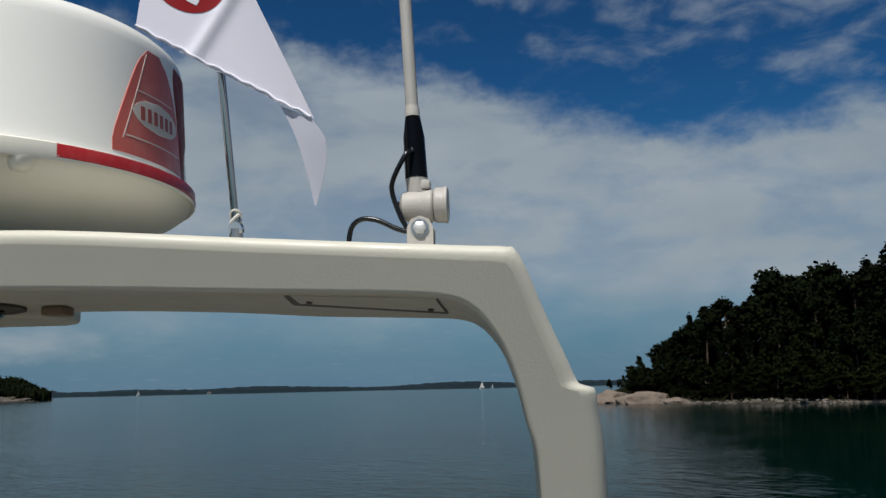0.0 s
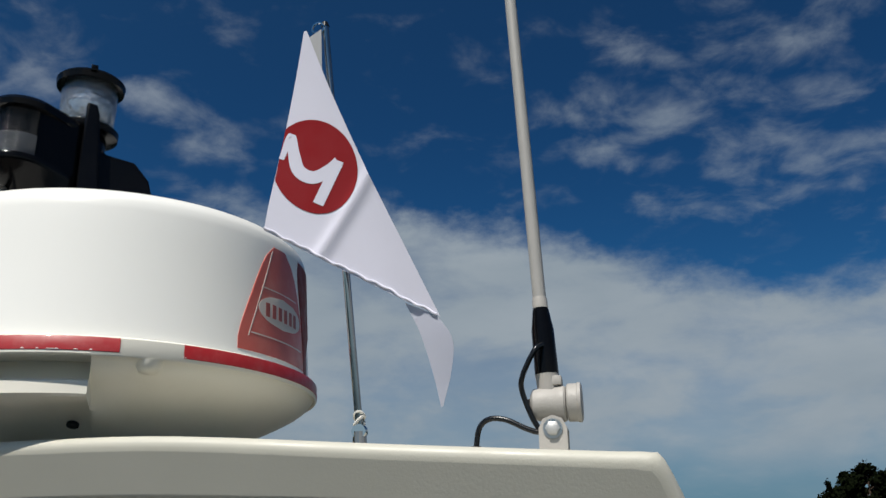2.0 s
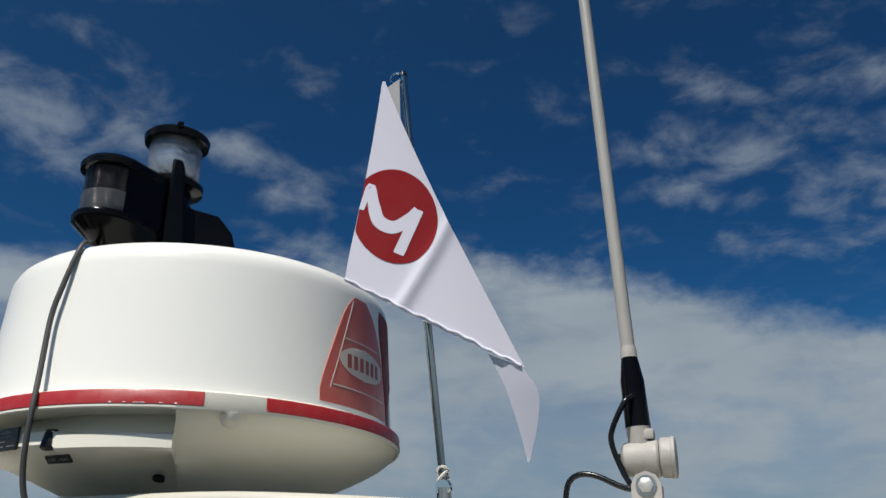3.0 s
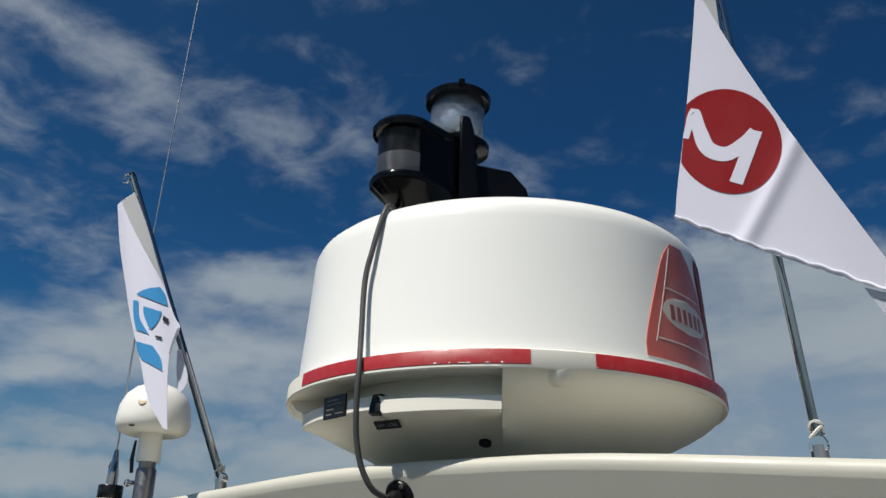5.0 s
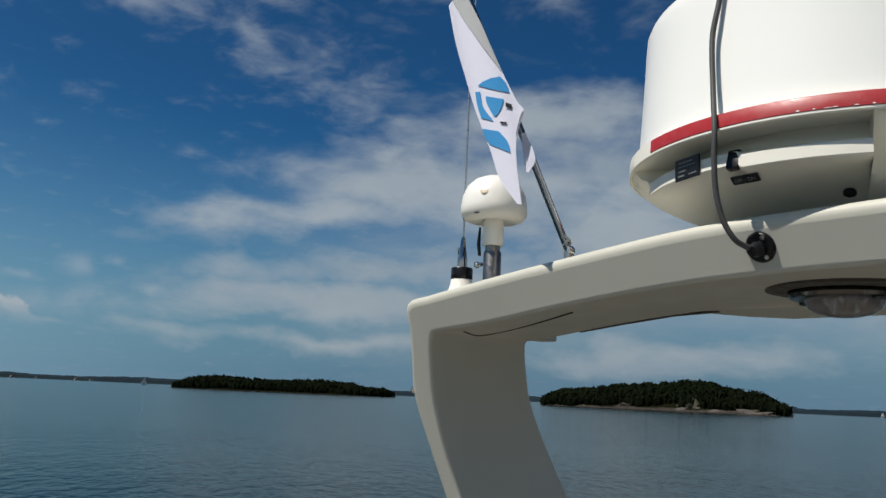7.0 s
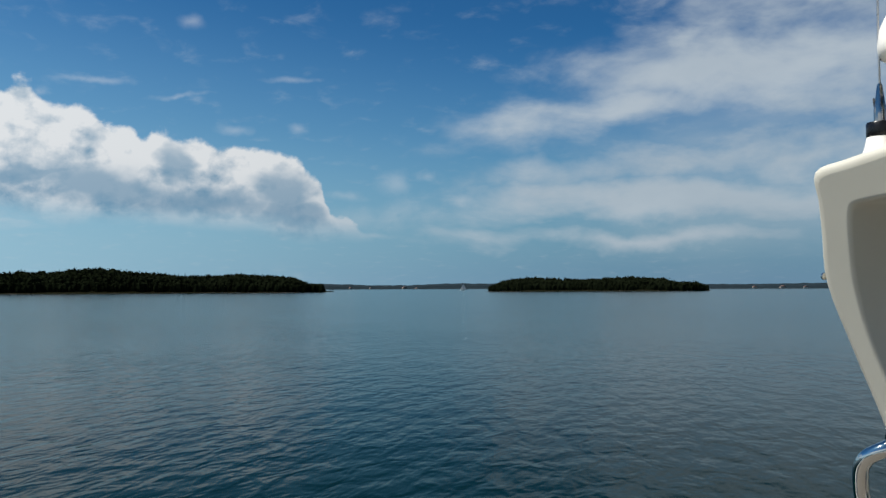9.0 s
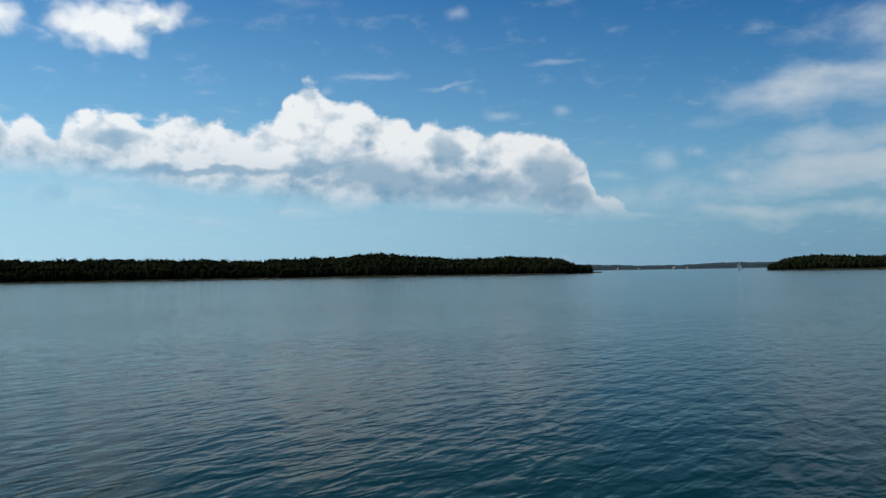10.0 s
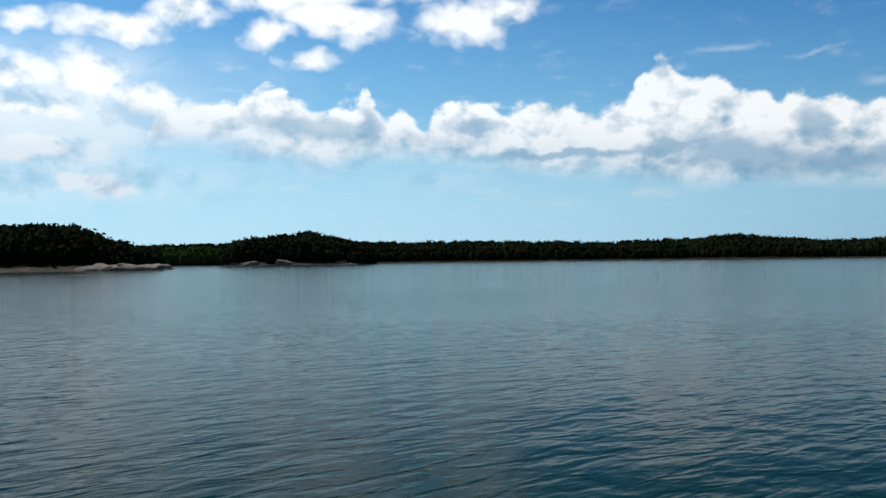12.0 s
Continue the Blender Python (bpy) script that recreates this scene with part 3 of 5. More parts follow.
# ---------------------------------------------------------------- water
def make_water():
    bm = bmesh.new()
    rings = [0.0, 4, 12, 40, 120, 400, 1200, 4600]
    rows = [[bm.verts.new((r * math.cos(a), r * math.sin(a), 0)) for a in (2 * math.pi * k / 96 for k in range(96))] for r in rings[1:]]
    mid = bm.verts.new((0, 0, 0))
    for k in range(96):
        bm.faces.new((mid, rows[0][k], rows[0][(k + 1) % 96]))
        for a, b in zip(rows, rows[1:]):
            bm.faces.new((a[k], b[k], b[(k + 1) % 96], a[(k + 1) % 96]))
    ob = part("water", bm, WATER, smooth=False)
    tagged(ob, "calm blue-green sea with small ripples", "water", kind="structure")


make_water()


# ---------------------------------------------------------------- the boat's arch
FRONT_LEAN = 0.42


def front_y(z):
    return 0.978 + FRONT_LEAN * (0.14 - z)


FACE_OUT = Vector((0, -1, -FRONT_LEAN)).normalized()


def eased(st):
    """Finer stations along a smooth line through the given ones."""
    t = [0.0]
    for a, b in zip(st, st[1:]):
        t.append(t[-1] + math.dist(a[:2], b[:2]) ** 0.5 * 0.5 + math.dist(a[2:4], b[2:4]) ** 0.5 * 0.5)
    out = []
    for i in range(len(st) - 1):
        h = t[i + 1] - t[i]
        n = 4 if math.dist(st[i][:4], st[i + 1][:4]) > 0.03 else 2
        lo, hi = max(0, i - 1), min(len(st) - 1, i + 2)
        for k in range(n):
            u = k / n
            row = []
            for c in range(5):
                p, q = st[i][c], st[i + 1][c]
                m0 = (q - st[lo][c]) / (t[i + 1] - t[lo]) * h
                m1 = (st[hi][c] - p) / (t[hi] - t[i]) * h
                row.append((2 * u ** 3 - 3 * u * u + 1) * p + (u ** 3 - 2 * u * u + u) * m0 + (3 * u * u - 2 * u ** 3) * q + (u ** 3 - u * u) * m1)
            out.append(tuple(row))
    return out + [st[-1]]


def make_arch():
    # front outer x, z; front inner x, z; depth behind the front
    leg = [(-1.5, -0.95, -1.43, -0.95, 0.45), (-1.54, -0.28, -1.488, -0.28, 0.305), (-1.551, -0.15, -1.502, -0.15, 0.283), (-1.556, -0.04, -1.495, -0.05, 0.26),
           (-1.53, 0.04, -1.474, 0.02, 0.25), (-1.515, 0.085, -1.46, 0.055, 0.246), (-1.502, 0.124, -1.447, 0.071, 0.242), (-1.44, 0.134, -1.42, 0.075, 0.236)]
    span = [(-1.282, 0.152, -1.308, 0.083, 0.24), (-1.077, 0.172, -1.099, 0.105, 0.255), (-0.874, 0.188, -0.892, 0.121, 0.28), (-0.687, 0.191, -0.702, 0.125, 0.3),
            (-0.528, 0.189, -0.54, 0.123, 0.3), (-0.286, 0.174, -0.293, 0.113, 0.31), (-0.1, 0.163, -0.11, 0.105, 0.3), (-0.035, 0.159, -0.06, 0.098, 0.29)]
    far_leg = [(0.0, 0.157, -0.035, 0.083, 0.28), (0.014, 0.15, -0.0195, 0.064, 0.27), (0.046, 0.078, -0.006, 0.04, 0.255), (0.068, 0.03, 0.0045, 0.012, 0.244),
               (0.082, 0.001, 0.0105, -0.008, 0.238), (0.099, -0.004, 0.014, -0.022, 0.236), (0.103, -0.022, 0.0175, -0.04, 0.236), (0.115, -0.134, 0.033, -0.133, 0.25),
               (0.14, -0.95, 0.06, -0.95, 0.34)]
    st = leg + span + far_leg
    rings = []
    for xo, zo, xi, zi, d in eased(st):
        xo, zo = xo - 0.005 * max(0.0, min(1.0, (-0.74 - xo) / 0.7)) ** 5, zo + (0.004 - 0.003 * max(0.0, min(1.0, (xo + 0.6) / 0.5))) * (zo > 0.1)
        lift = 0.007 * math.exp(-((xi + 1.15) / 0.2) ** 4) - 0.004 * math.exp(-((xi + 0.19) / 0.16) ** 4)
        rings.append([up((xo, front_y(zo), zo)), up((xo, front_y(zo) + d, zo)), up((xi, front_y(zi) + d, zi + lift * (zi > 0.06))), up((xi, front_y(zi), zi))])
    arch = thing("radar_arch", "cream white moulded radar arch of a motor boat", "radar arch", up((-0.74, 1.1, -0.95)))
    inv = Matrix.Translation(-arch.location)
    bm = loft(rings)
    weight = bm.edges.layers.float.new("bevel_weight_edge")
    bm.verts.ensure_lookup_table()
    for i in range(len(rings) - 1):
        for k, w in ((0, 1.0), (1, 0.8), (2, 0.35), (3, 0.3)):
            bm.edges.get((bm.verts[4 * i + k], bm.verts[4 * i + 4 + k]))[weight] = w
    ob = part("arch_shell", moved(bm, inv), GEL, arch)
    bev = ob.modifiers.new("rounded", "BEVEL")
    bev.width, bev.segments, bev.limit_method = 0.020, 6, "WEIGHT"
    # the deeper middle that carries the radar
    out = [(-1.075, 1.24), (-1.03, 1.35), (-0.98, 1.41), (-0.73, 1.41), (-0.70, 1.385), (-0.665, 1.24)]
    bm = loft([[up((x, y, 0.115)) for x, y in out], [up((x, y, 0.186)) for x, y in out]])
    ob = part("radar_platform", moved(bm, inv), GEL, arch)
    bev = ob.modifiers.new("rounded", "BEVEL")
    bev.width, bev.segments = 0.008, 3
    # cover strip let into the underside; a dark slab paints its groove's shade
    def under(x, y, drop):
        return up((x, y, 0.1045 + (-0.11 - x) * 0.061 - (y - 1.0) * 0.0135 - drop))

    def slab(corners, top, foot):
        return loft([[under(x, y, top) for x, y in corners], [under(x, y, foot) for x, y in corners]])
    joint = [(-0.265, 1.010), (-0.283, 1.132), (-0.0805, 1.178), (-0.0810, 1.010)]
    plate = [(-0.256, 1.008), (-0.266, 1.100), (-0.083, 1.146), (-0.083, 1.008)]
    part("joint", moved(slab(joint, -0.003, 0.0022), inv), LAMP_DARK, arch, "joint round the cover strip, its groove's shade painted dark")
    ob = part("cover_strip", moved(slab(plate, -0.003, 0.0027), inv), GEL, arch, "long cover strip let into the underside")
    for x, y in ((-0.247, 1.070), (-0.098, 1.110)):
        bm = turned([(0.0042, 0.002), (0.004, -0.002), (0.002, -0.003)], under(x, y, 0.0027), 10)
        part("screw", moved(bm, inv), LAMP_DARK, ob)
    # small moulded stop near the lamp
    bm = block((0.032, 0.034, 0.013), Matrix.Translation(up((-0.634, 1.185, 0.1175))), 0.003)
    part("stop_block", moved(bm, inv), TAN_PLASTIC, arch, "small tan stop")
    # dark trim along the back lower edge
    line = [up((x, front_y(z) + d - 0.003, z)) for x, z, d in ((-1.30, 0.0895, 0.240), (-1.20, 0.1012, 0.247), (-1.10, 0.1118, 0.255), (-1.02, 0.1155, 0.263))]
    part("edge_trim", moved(along(line, 0.0028, 8), inv), LAMP_DARK, arch, "thin dark edge trim")
    bm = block((0.040, 0.05, 0.012), Matrix.Translation(up((-1.405, 1.242, 0.080))), 0.004)
    part("stop_block", moved(bm, inv), GEL, arch)
    # fine joint of the moulding by the near leg
    seam = [up(p) for p in ((-1.400, 1.040, 0.0755), (-1.424, 1.105, 0.0742), (-1.287, 1.085, 0.0862), (-1.155, 1.050, 0.0998))]
    part("joint", moved(along(smooth_line(seam, 6), 0.0012, 6), inv), LAMP_DARK, arch, "fine dark joint of the moulding")
    # press stud on the outer side of the leg
    bm = moved(turned([(0.006, 0.0), (0.006, 0.003), (0.004, 0.006), (0.001, 0.007)], steps=14), turn_to((-1, 0, 0.1), up((-1.559, 1.060, -0.03))))
    part("press_stud", moved(bm, inv), STEEL, arch, "chrome press stud")
    return arch


arch = make_arch()


def make_ceiling_lamp():
    lamp = thing("deck_lamp", "round clear dome lamp in a dark ring under the arch", "lamp", up((-0.772, 1.150, 0.1225)))
    # this dark ring also paints the shaded recess round the lamp
    part("gasket", turned([(0.098, 0.004), (0.098, -0.0015), (0.092, -0.003), (0.070, -0.003), (0.070, 0.004)], steps=44), LAMP_DARK, lamp, "flat gasket, dark with the recess's painted shade")
    part("ring", turned([(0.068, -0.002), (0.0695, -0.008), (0.0665, -0.0125), (0.052, -0.0140), (0.0485, -0.0125), (0.048, -0.004)], steps=44), RING_DARK, lamp, "dark bronzed ring")
    dome = [(0.0492, -0.010), (0.0485, -0.017), (0.044, -0.0255), (0.034, -0.0320), (0.019, -0.0355), (0.003, -0.0368)]
    part("lens", turned(dome, steps=40), LENS_LAMP, lamp, "smoky moulded glass dome")
    part("reflector", turned([(0.047, -0.008), (0.03, -0.010), (0.004, -0.011)], steps=30), LAMP_DARK, lamp)
    for a in (-25, 10, 170):
        m = pose(0.061 * math.cos(radians(a)), 0.061 * math.sin(radians(a)), -0.0145, 0, 0, a)
        part("clip", block((0.009, 0.014, 0.005), m, 0.002), RING_DARK, lamp)
    for k in range(9):
        a = radians(200 + 17 * k)
        part("bulb", turned([(0.0030, -0.010), (0.0034, -0.013), (0.0016, -0.016)], ((0.012 + 0.009 * (k % 3)) * math.cos(a * 3), (0.012 + 0.009 * (k % 3)) * math.sin(a * 3), 0), 8), SILVER, lamp)


make_ceiling_lamp()

# ---------------------------------------------------------------- radar
RC = Vector((-0.781, 1.215, EYE))


def ring_pt(a, r, z):
    return Vector((r * math.cos(radians(a)), r * math.sin(radians(a)), z))


def curved_patch(outline, radius_at, rows=10, cols=14):
    """A sticker on the drum: outline gives for s in 0..1 the left and right angle and the height."""
    bm = bmesh.new()
    grid = []
    for i in range(rows + 1):
        s = i / rows
        a0, a1, z = outline(s)
        grid.append([bm.verts.new(ring_pt(a0 + (a1 - a0) * k / cols, radius_at(z), z)) for k in range(cols + 1)])
    for u, v in zip(grid, grid[1:]):
        for k in range(cols):
            bm.faces.new((u[k], u[k + 1], v[k + 1], v[k]))
    ext = bmesh.ops.extrude_face_region(bm, geom=list(bm.faces))
    for v in (g for g in ext["geom"] if isinstance(g, bmesh.types.BMVert)):
        d = Vector((v.co.x, v.co.y, 0)).normalized()
        v.co -= d * 0.002
    return bm


def drum_r(z):
    return 0.2985 + (0.2868 - 0.2985) * max(0.0, (z - 0.30)) / 0.19


def make_radar():
    radar = thing("radar_scanner", "round white radar scanner with red tape and a red sticker", "radar", RC)
    wall = [(0.296, 0.292), (0.2985, 0.30), (0.2975, 0.315), (0.292, 0.39), (0.2885, 0.45), (0.2868, 0.485), (0.2855, 0.497), (0.281, 0.507), (0.272, 0.5145), (0.255, 0.519), (0.15, 0.524), (0.02, 0.526)]
    part("drum", turned(wall, steps=96), RADOME, radar, "glossy white drum cover")
    # lower bowl with a rim lip; the front third has an undercut step
    plain = [(0.05, 0.190), (0.12, 0.1935), (0.15, 0.2045), (0.18, 0.2180), (0.215, 0.2335), (0.245, 0.2470), (0.268, 0.2585), (0.285, 0.2685), (0.2965, 0.2775),
             (0.3035, 0.2860), (0.3055, 0.2905), (0.3072, 0.2872), (0.3095, 0.2868), (0.3110, 0.2890), (0.3098, 0.3095), (0.297, 0.3140)]
    cut = [(0.05, 0.190), (0.12, 0.1935), (0.15, 0.2040), (0.200, 0.2215), (0.238, 0.2365), (0.2865, 0.2475), (0.2895, 0.2505), (0.2890, 0.2660), (0.284, 0.2685),
           (0.255, 0.269), (0.254, 0.2905), (0.3060, 0.2905), (0.3092, 0.2872), (0.3110, 0.2890), (0.3098, 0.3095), (0.297, 0.3140)]
    # the step ends squarely at the rim, its underside runs out into the bowl towards the middle
    ends = ((-62.0, 14.0), (-62.0, 14.0), (-62.0, 14.0), (-62.0, 14.0), (-62.0, 10.0), (-62.0, 0.2))
    angles = sorted([-180 + 2 * i for i in range(180)] + [-61.8, -89.0])
    rings = []
    for k in range(len(plain)):
        ring = []
        for a in angles:
            end, run = ends[min(k, 5)]
            w = max(0.0, min(1.0, 1 - (a - end) / run if a > -96 else 1 - (-130 - a) / (12.0 if k < 5 else 4.0)))
            w = w * w * (3 - 2 * w)
            r, z = plain[k][0] + (cut[k][0] - plain[k][0]) * w, plain[k][1] + (cut[k][1] - plain[k][1]) * w
            if 3 < k < 9 and w > 0 and a > -91:
                r, z = r + (0.0045 if k > 4 else 0.001), z - (0.0065 if k > 4 else 0.003)
            if k in (3, 4) and -82 < a <= -62:
                z += (0.005 if k == 3 else 0.010) * (a + 82) / 20
            ring.append(ring_pt(a, r, z))
        rings.append(ring)
    part("bowl", loft(rings), RADOME_UNDER, radar, "cream moulded lower bowl")
    # red tape round the rim, with gaps
    for a0, a1 in ((-117.6, -56), (-42.0, 96), (112, 213)):
        n = max(8, int((a1 - a0) / 3))
        rr = [[ring_pt(a0 + (a1 - a0) * k / n, r, z) for k in range(n + 1)] for r, z in ((0.3110, 0.2918), (0.3117, 0.2924), (0.3107, 0.3082), (0.3095, 0.3098))]
        part("tape_band", loft(rr, closed_ring=False), RED_TAPE, radar, "scuffed red vinyl tape")
    # chips out of the tape's lower edge, bare paint showing
    rnd = random.Random(8)
    for a in (-76.0, -72.9, -70.8, -70.1, -68.9, -65.0, -61.9, -41.7):
        wide, tall = rnd.uniform(0.25, 0.75), rnd.uniform(0.0005, 0.0016)
        part("tape_chip", curved_patch(lambda s: (a - wide * (1 - 0.6 * s), a + wide * (1 - 0.8 * s * s), 0.2928 + tall * s), lambda z: 0.3121, 3, 4), RADOME, radar, "chip of bare white paint in the tape")
    # sticker of sails
    off = 0.0005

    def sail(s):
        return (-26.5 + 11.0 * min(1, max(0, (s - 0.12)) / 0.88) ** 1.1 + 2.5 * s ** 12, 6.5 - 10.5 * s ** 1.8 - 3.0 * s ** 12, 0.321 + 0.163 * s)
    sticker = part("sail_sticker", curved_patch(sail, lambda z: drum_r(z) + off), STICKER_RED, radar, "faded red sail-shaped sticker")
    part("sail_panel", curved_patch(lambda s: (7.2 - 7.0 * s ** 1.8 + 3 * s ** 10, 11.5 + 11.0 / (1.0 + math.exp(-22.0 * (s - 0.36))) - 5 * s ** 10, 0.319 + 0.168 * s), lambda z: drum_r(z) + off * 0.9), STICKER_DARK, sticker)
    part("seam", curved_patch(lambda s: (-23.2 + 9.4 * s, -23.2 + 9.4 * s + 0.34, 0.342 + 0.135 * s), lambda z: drum_r(z) + off + 0.0004, 8, 2), STICKER_PALE, sticker)
    part("seam", curved_patch(lambda s: (-22.0, 4.0, 0.3462 + 0.0018 * s), lambda z: drum_r(z) + off + 0.0004, 1, 14), STICKER_PALE, sticker)
    part("seam", curved_patch(lambda s: (-18.0, 0.0, 0.4165 + 0.0016 * s), lambda z: drum_r(z) + off + 0.0004, 1, 12), STICKER_PALE, sticker)

    def oval(s):
        w = math.sqrt(max(0.0, 1 - (2 * s - 1) ** 2))
        return (-8.2 - 11.2 * w, -8.2 + 11.2 * w + 0.01, 0.364 + 0.046 * s)
    badge = part("oval_badge", curved_patch(oval, lambda z: drum_r(z) + off + 0.0005, 12, 12), STICKER_PALE, sticker, "pale oval badge with worn lettering")
    for k in range(6):
        a = -16.6 + 2.9 * k
        part("letter_bar", curved_patch(lambda s, a=a: (a, a + 1.7, 0.376 + 0.020 * s), lambda z: drum_r(z) + off + 0.0009, 2, 2), STICKER_INK, sticker)
    # boss and screw under the rim, drain hole, corner screw
    def bowl_screw(a, r, z, size):
        m = Matrix.Translation(ring_pt(a, r, z))
        part("screw_boss", moved(turned([(size * 3.2, 0.004), (size * 2.9, -0.003), (size * 1.9, -0.010), (size * 0.5, -0.012)], steps=20), m), RADOME_UNDER, radar)
        part("screw", moved(turned([(size * 0.95, 0.004), (size * 0.95, -0.0075), (size * 0.6, -0.0085)], steps=12), m @ Matrix.Translation(ring_pt(a, size * 1.3, 0))), LAMP_DARK, radar)
    bowl_screw(-49, 0.2940, 0.2830, 0.0056)
    bowl_screw(-141, 0.2940, 0.2840, 0.0028)
    m = turn_to((0.12, -0.38, -0.92), ring_pt(-67.5, 0.210, 0.2190))
    part("drain_plug", moved(turned([(0.0078, -0.002), (0.0078, 0.0012), (0.005, 0.0016), (0.001, 0.0005)], steps=16), m), BLACK, radar, "black rubber plug")
    # maker's plate, switch and its plate
    def plate(a, r, z, w, h, mat, label, name, tilt=0.0):
        d = ring_pt(a, 1, 0)
        m = turn_to((d.x, d.y, -tilt), ring_pt(a, r, z))
        m = Matrix.Translation(m.translation) @ Matrix((Vector((-d.y, d.x, 0)), Vector((0, 0, 1)), d)).transposed().to_4x4() @ pose(0, 0, 0, radians(0) + tilt, 0, 0)
        ob = part(name, moved(block((w, h, 0.003), Matrix(), 0.0006, 1), m), mat, radar, label, smooth=False)
        return ob, m
    ob, m = plate(-107.2, 0.2905, 0.2610, 0.047, 0.028, BLACK, "black maker's plate with white print", "maker_plate")
    for w, h, x, z in ((0.026, 0.0016, -0.002, 0.008), (0.032, 0.0012, 0.0, 0.003), (0.014, 0.0012, -0.008, -0.003), (0.012, 0.0018, -0.010, -0.009), (0.016, 0.0012, 0.012, -0.009)):
        part("print_bar", moved(block((w, h, 0.0008), pose(x, z, 0.0018)), m), PRINT, ob, smooth=False)
    ob, m = plate(-91.5, 0.274, 0.2345, 0.036, 0.0115, BLACK, "black switch plate lettered OFF - ON", "switch_plate", 48)
    txt = bpy.data.curves.new("switch_text", "FONT")
    txt.body, txt.size, txt.extrude, txt.align_x, txt.align_y = "OFF - ON", 0.0068, 0.0002, "CENTER", "CENTER"
    txt.materials.append(PRINT)
    t = new("switch_text", txt)
    t.parent = ob
    t.matrix_basis = m @ pose(0, 0, 0.0019)
    bm = block((0.016, 0.010, 0.026), Matrix.Translation(ring_pt(-92.8, 0.287, 0.2560)) @ pose(0, 0, 0, -18, 0, 2), 0.003)
    part("toggle_switch", bm, BLACK, radar, "black toggle switch")
    return radar


radar = make_radar()


def make_nav_light():
    light = thing("navigation_light", "black stacked navigation light with clear lenses on the radar", "navigation light", (-0.80, 1.10, EYE + 0.528))
    light.rotation_euler = (0, 0, radians(33))

    def rounded(ob, w=0.003):
        bev = ob.modifiers.new("rounded", "BEVEL")
        bev.width, bev.segments = w, 2
    rounded(part("base", moved(prism([(-0.05, -0.012), (0.120, -0.012), (0.099, 0.062), (0.077, 0.088), (0.028, 0.097), (-0.03, 0.097)], 0.085), pose(0, -0.012, 0)), BLACK_GLOSS, light))
    rounded(part("fin", moved(prism([(0.002, -0.01), (0.036, -0.01), (0.030, 0.055), (0.021, 0.150), (0.016, 0.164), (0.002, 0.166)], 0.03), pose(0, -0.060, 0)), BLACK_GLOSS, light))
    # side unit: a round lens at one end of a body that tapers back to the fin
    c = (-0.076, -0.086, 0)

    def teardrop(r, cx, cy, tail):
        """Convex outline round a circle and the tail's corners."""
        pts = sorted([(cx + r * math.cos(2 * math.pi * k / 40), cy + r * math.sin(2 * math.pi * k / 40)) for k in range(40)] + list(tail))

        def half(seq):
            out = []
            for p in seq:
                while len(out) > 1 and (out[-1][0] - out[-2][0]) * (p[1] - out[-2][1]) - (out[-1][1] - out[-2][1]) * (p[0] - out[-2][0]) <= 0:
                    out.pop()
                out.append(p)
            return out[:-1]
        return half(pts) + half(pts[::-1])

    def level(outline, z, n=64):
        """The outline walked in n even steps from its leftmost point."""
        k = outline.index(min(outline))
        run = outline[k:] + outline[:k + 1]
        d = [0.0]
        for p, q in zip(run, run[1:]):
            d.append(d[-1] + math.dist(p, q))
        out = []
        for i in range(n):
            t = d[-1] * i / n
            j = max(m for m in range(len(d) - 1) if d[m] <= t)
            f = (t - d[j]) / (d[j + 1] - d[j])
            out.append(Vector((run[j][0] + (run[j + 1][0] - run[j][0]) * f, run[j][1] + (run[j + 1][1] - run[j][1]) * f, z)))
        return out
    tail = [(0.008, -0.058), (0.008, -0.008)]
    low_tail = [(0.004, -0.060), (0.004, -0.012)]
    part("side_foot", loft([level(teardrop(0.020, -0.046, -0.068, low_tail), -0.016), level(teardrop(0.027, -0.058, -0.076, low_tail), 0.004),
                            level(teardrop(0.037, -0.070, -0.083, low_tail), 0.024), level(teardrop(0.0445, c[0], c[1], tail), 0.036)]), BLACK_GLOSS, light)
    part("foot_plate", loft([level(teardrop(0.0445, c[0], c[1], tail), 0.0362), level(teardrop(0.0458, c[0], c[1], tail), 0.039), level(teardrop(0.0458, c[0], c[1], tail), 0.045),
                             level(teardrop(0.0440, c[0], c[1], tail), 0.048)]), BLACK_GLOSS, light)
    body = [(-0.052, -0.1155), (0.006, -0.064), (0.006, -0.010), (-0.074, -0.051)]
    part("housing", loft([[Vector((x, y, z)) for x, y in body] for z in (0.044, 0.124)]), BLACK_GLOSS, light, smooth=False)
    part("side_lens", turned([(0.0362, 0.046), (0.0368, 0.050), (0.0368, 0.118), (0.0362, 0.122)], c, 40), LENS_DARK, light, "dark side-light lens")
    part("side_collar", turned([(0.0370, 0.047), (0.0376, 0.049), (0.0376, 0.080), (0.0370, 0.081)], c, 40, cap=False), LENS_SMOKE, light, "smoky lower lens band")
    part("side_cap", loft([level(teardrop(0.0400, c[0], c[1], tail), 0.117), level(teardrop(0.0448, c[0], c[1], tail), 0.119), level(teardrop(0.0458, c[0], c[1], tail), 0.127),
                           level(teardrop(0.0415, c[0], c[1], tail), 0.133), level(teardrop(0.030, c[0], c[1], tail), 0.136)]), BLACK_GLOSS, light)
    # upper all-round unit
    c = (0.0, 0.010, 0)
    part("column", turned([(0.032, 0.02), (0.032, 0.15)], c, 24), BLACK_GLOSS, light)
    part("lower_disc", turned([(0.038, 0.143), (0.0485, 0.146), (0.0495, 0.156), (0.044, 0.161)], c, 36), BLACK_GLOSS, light)
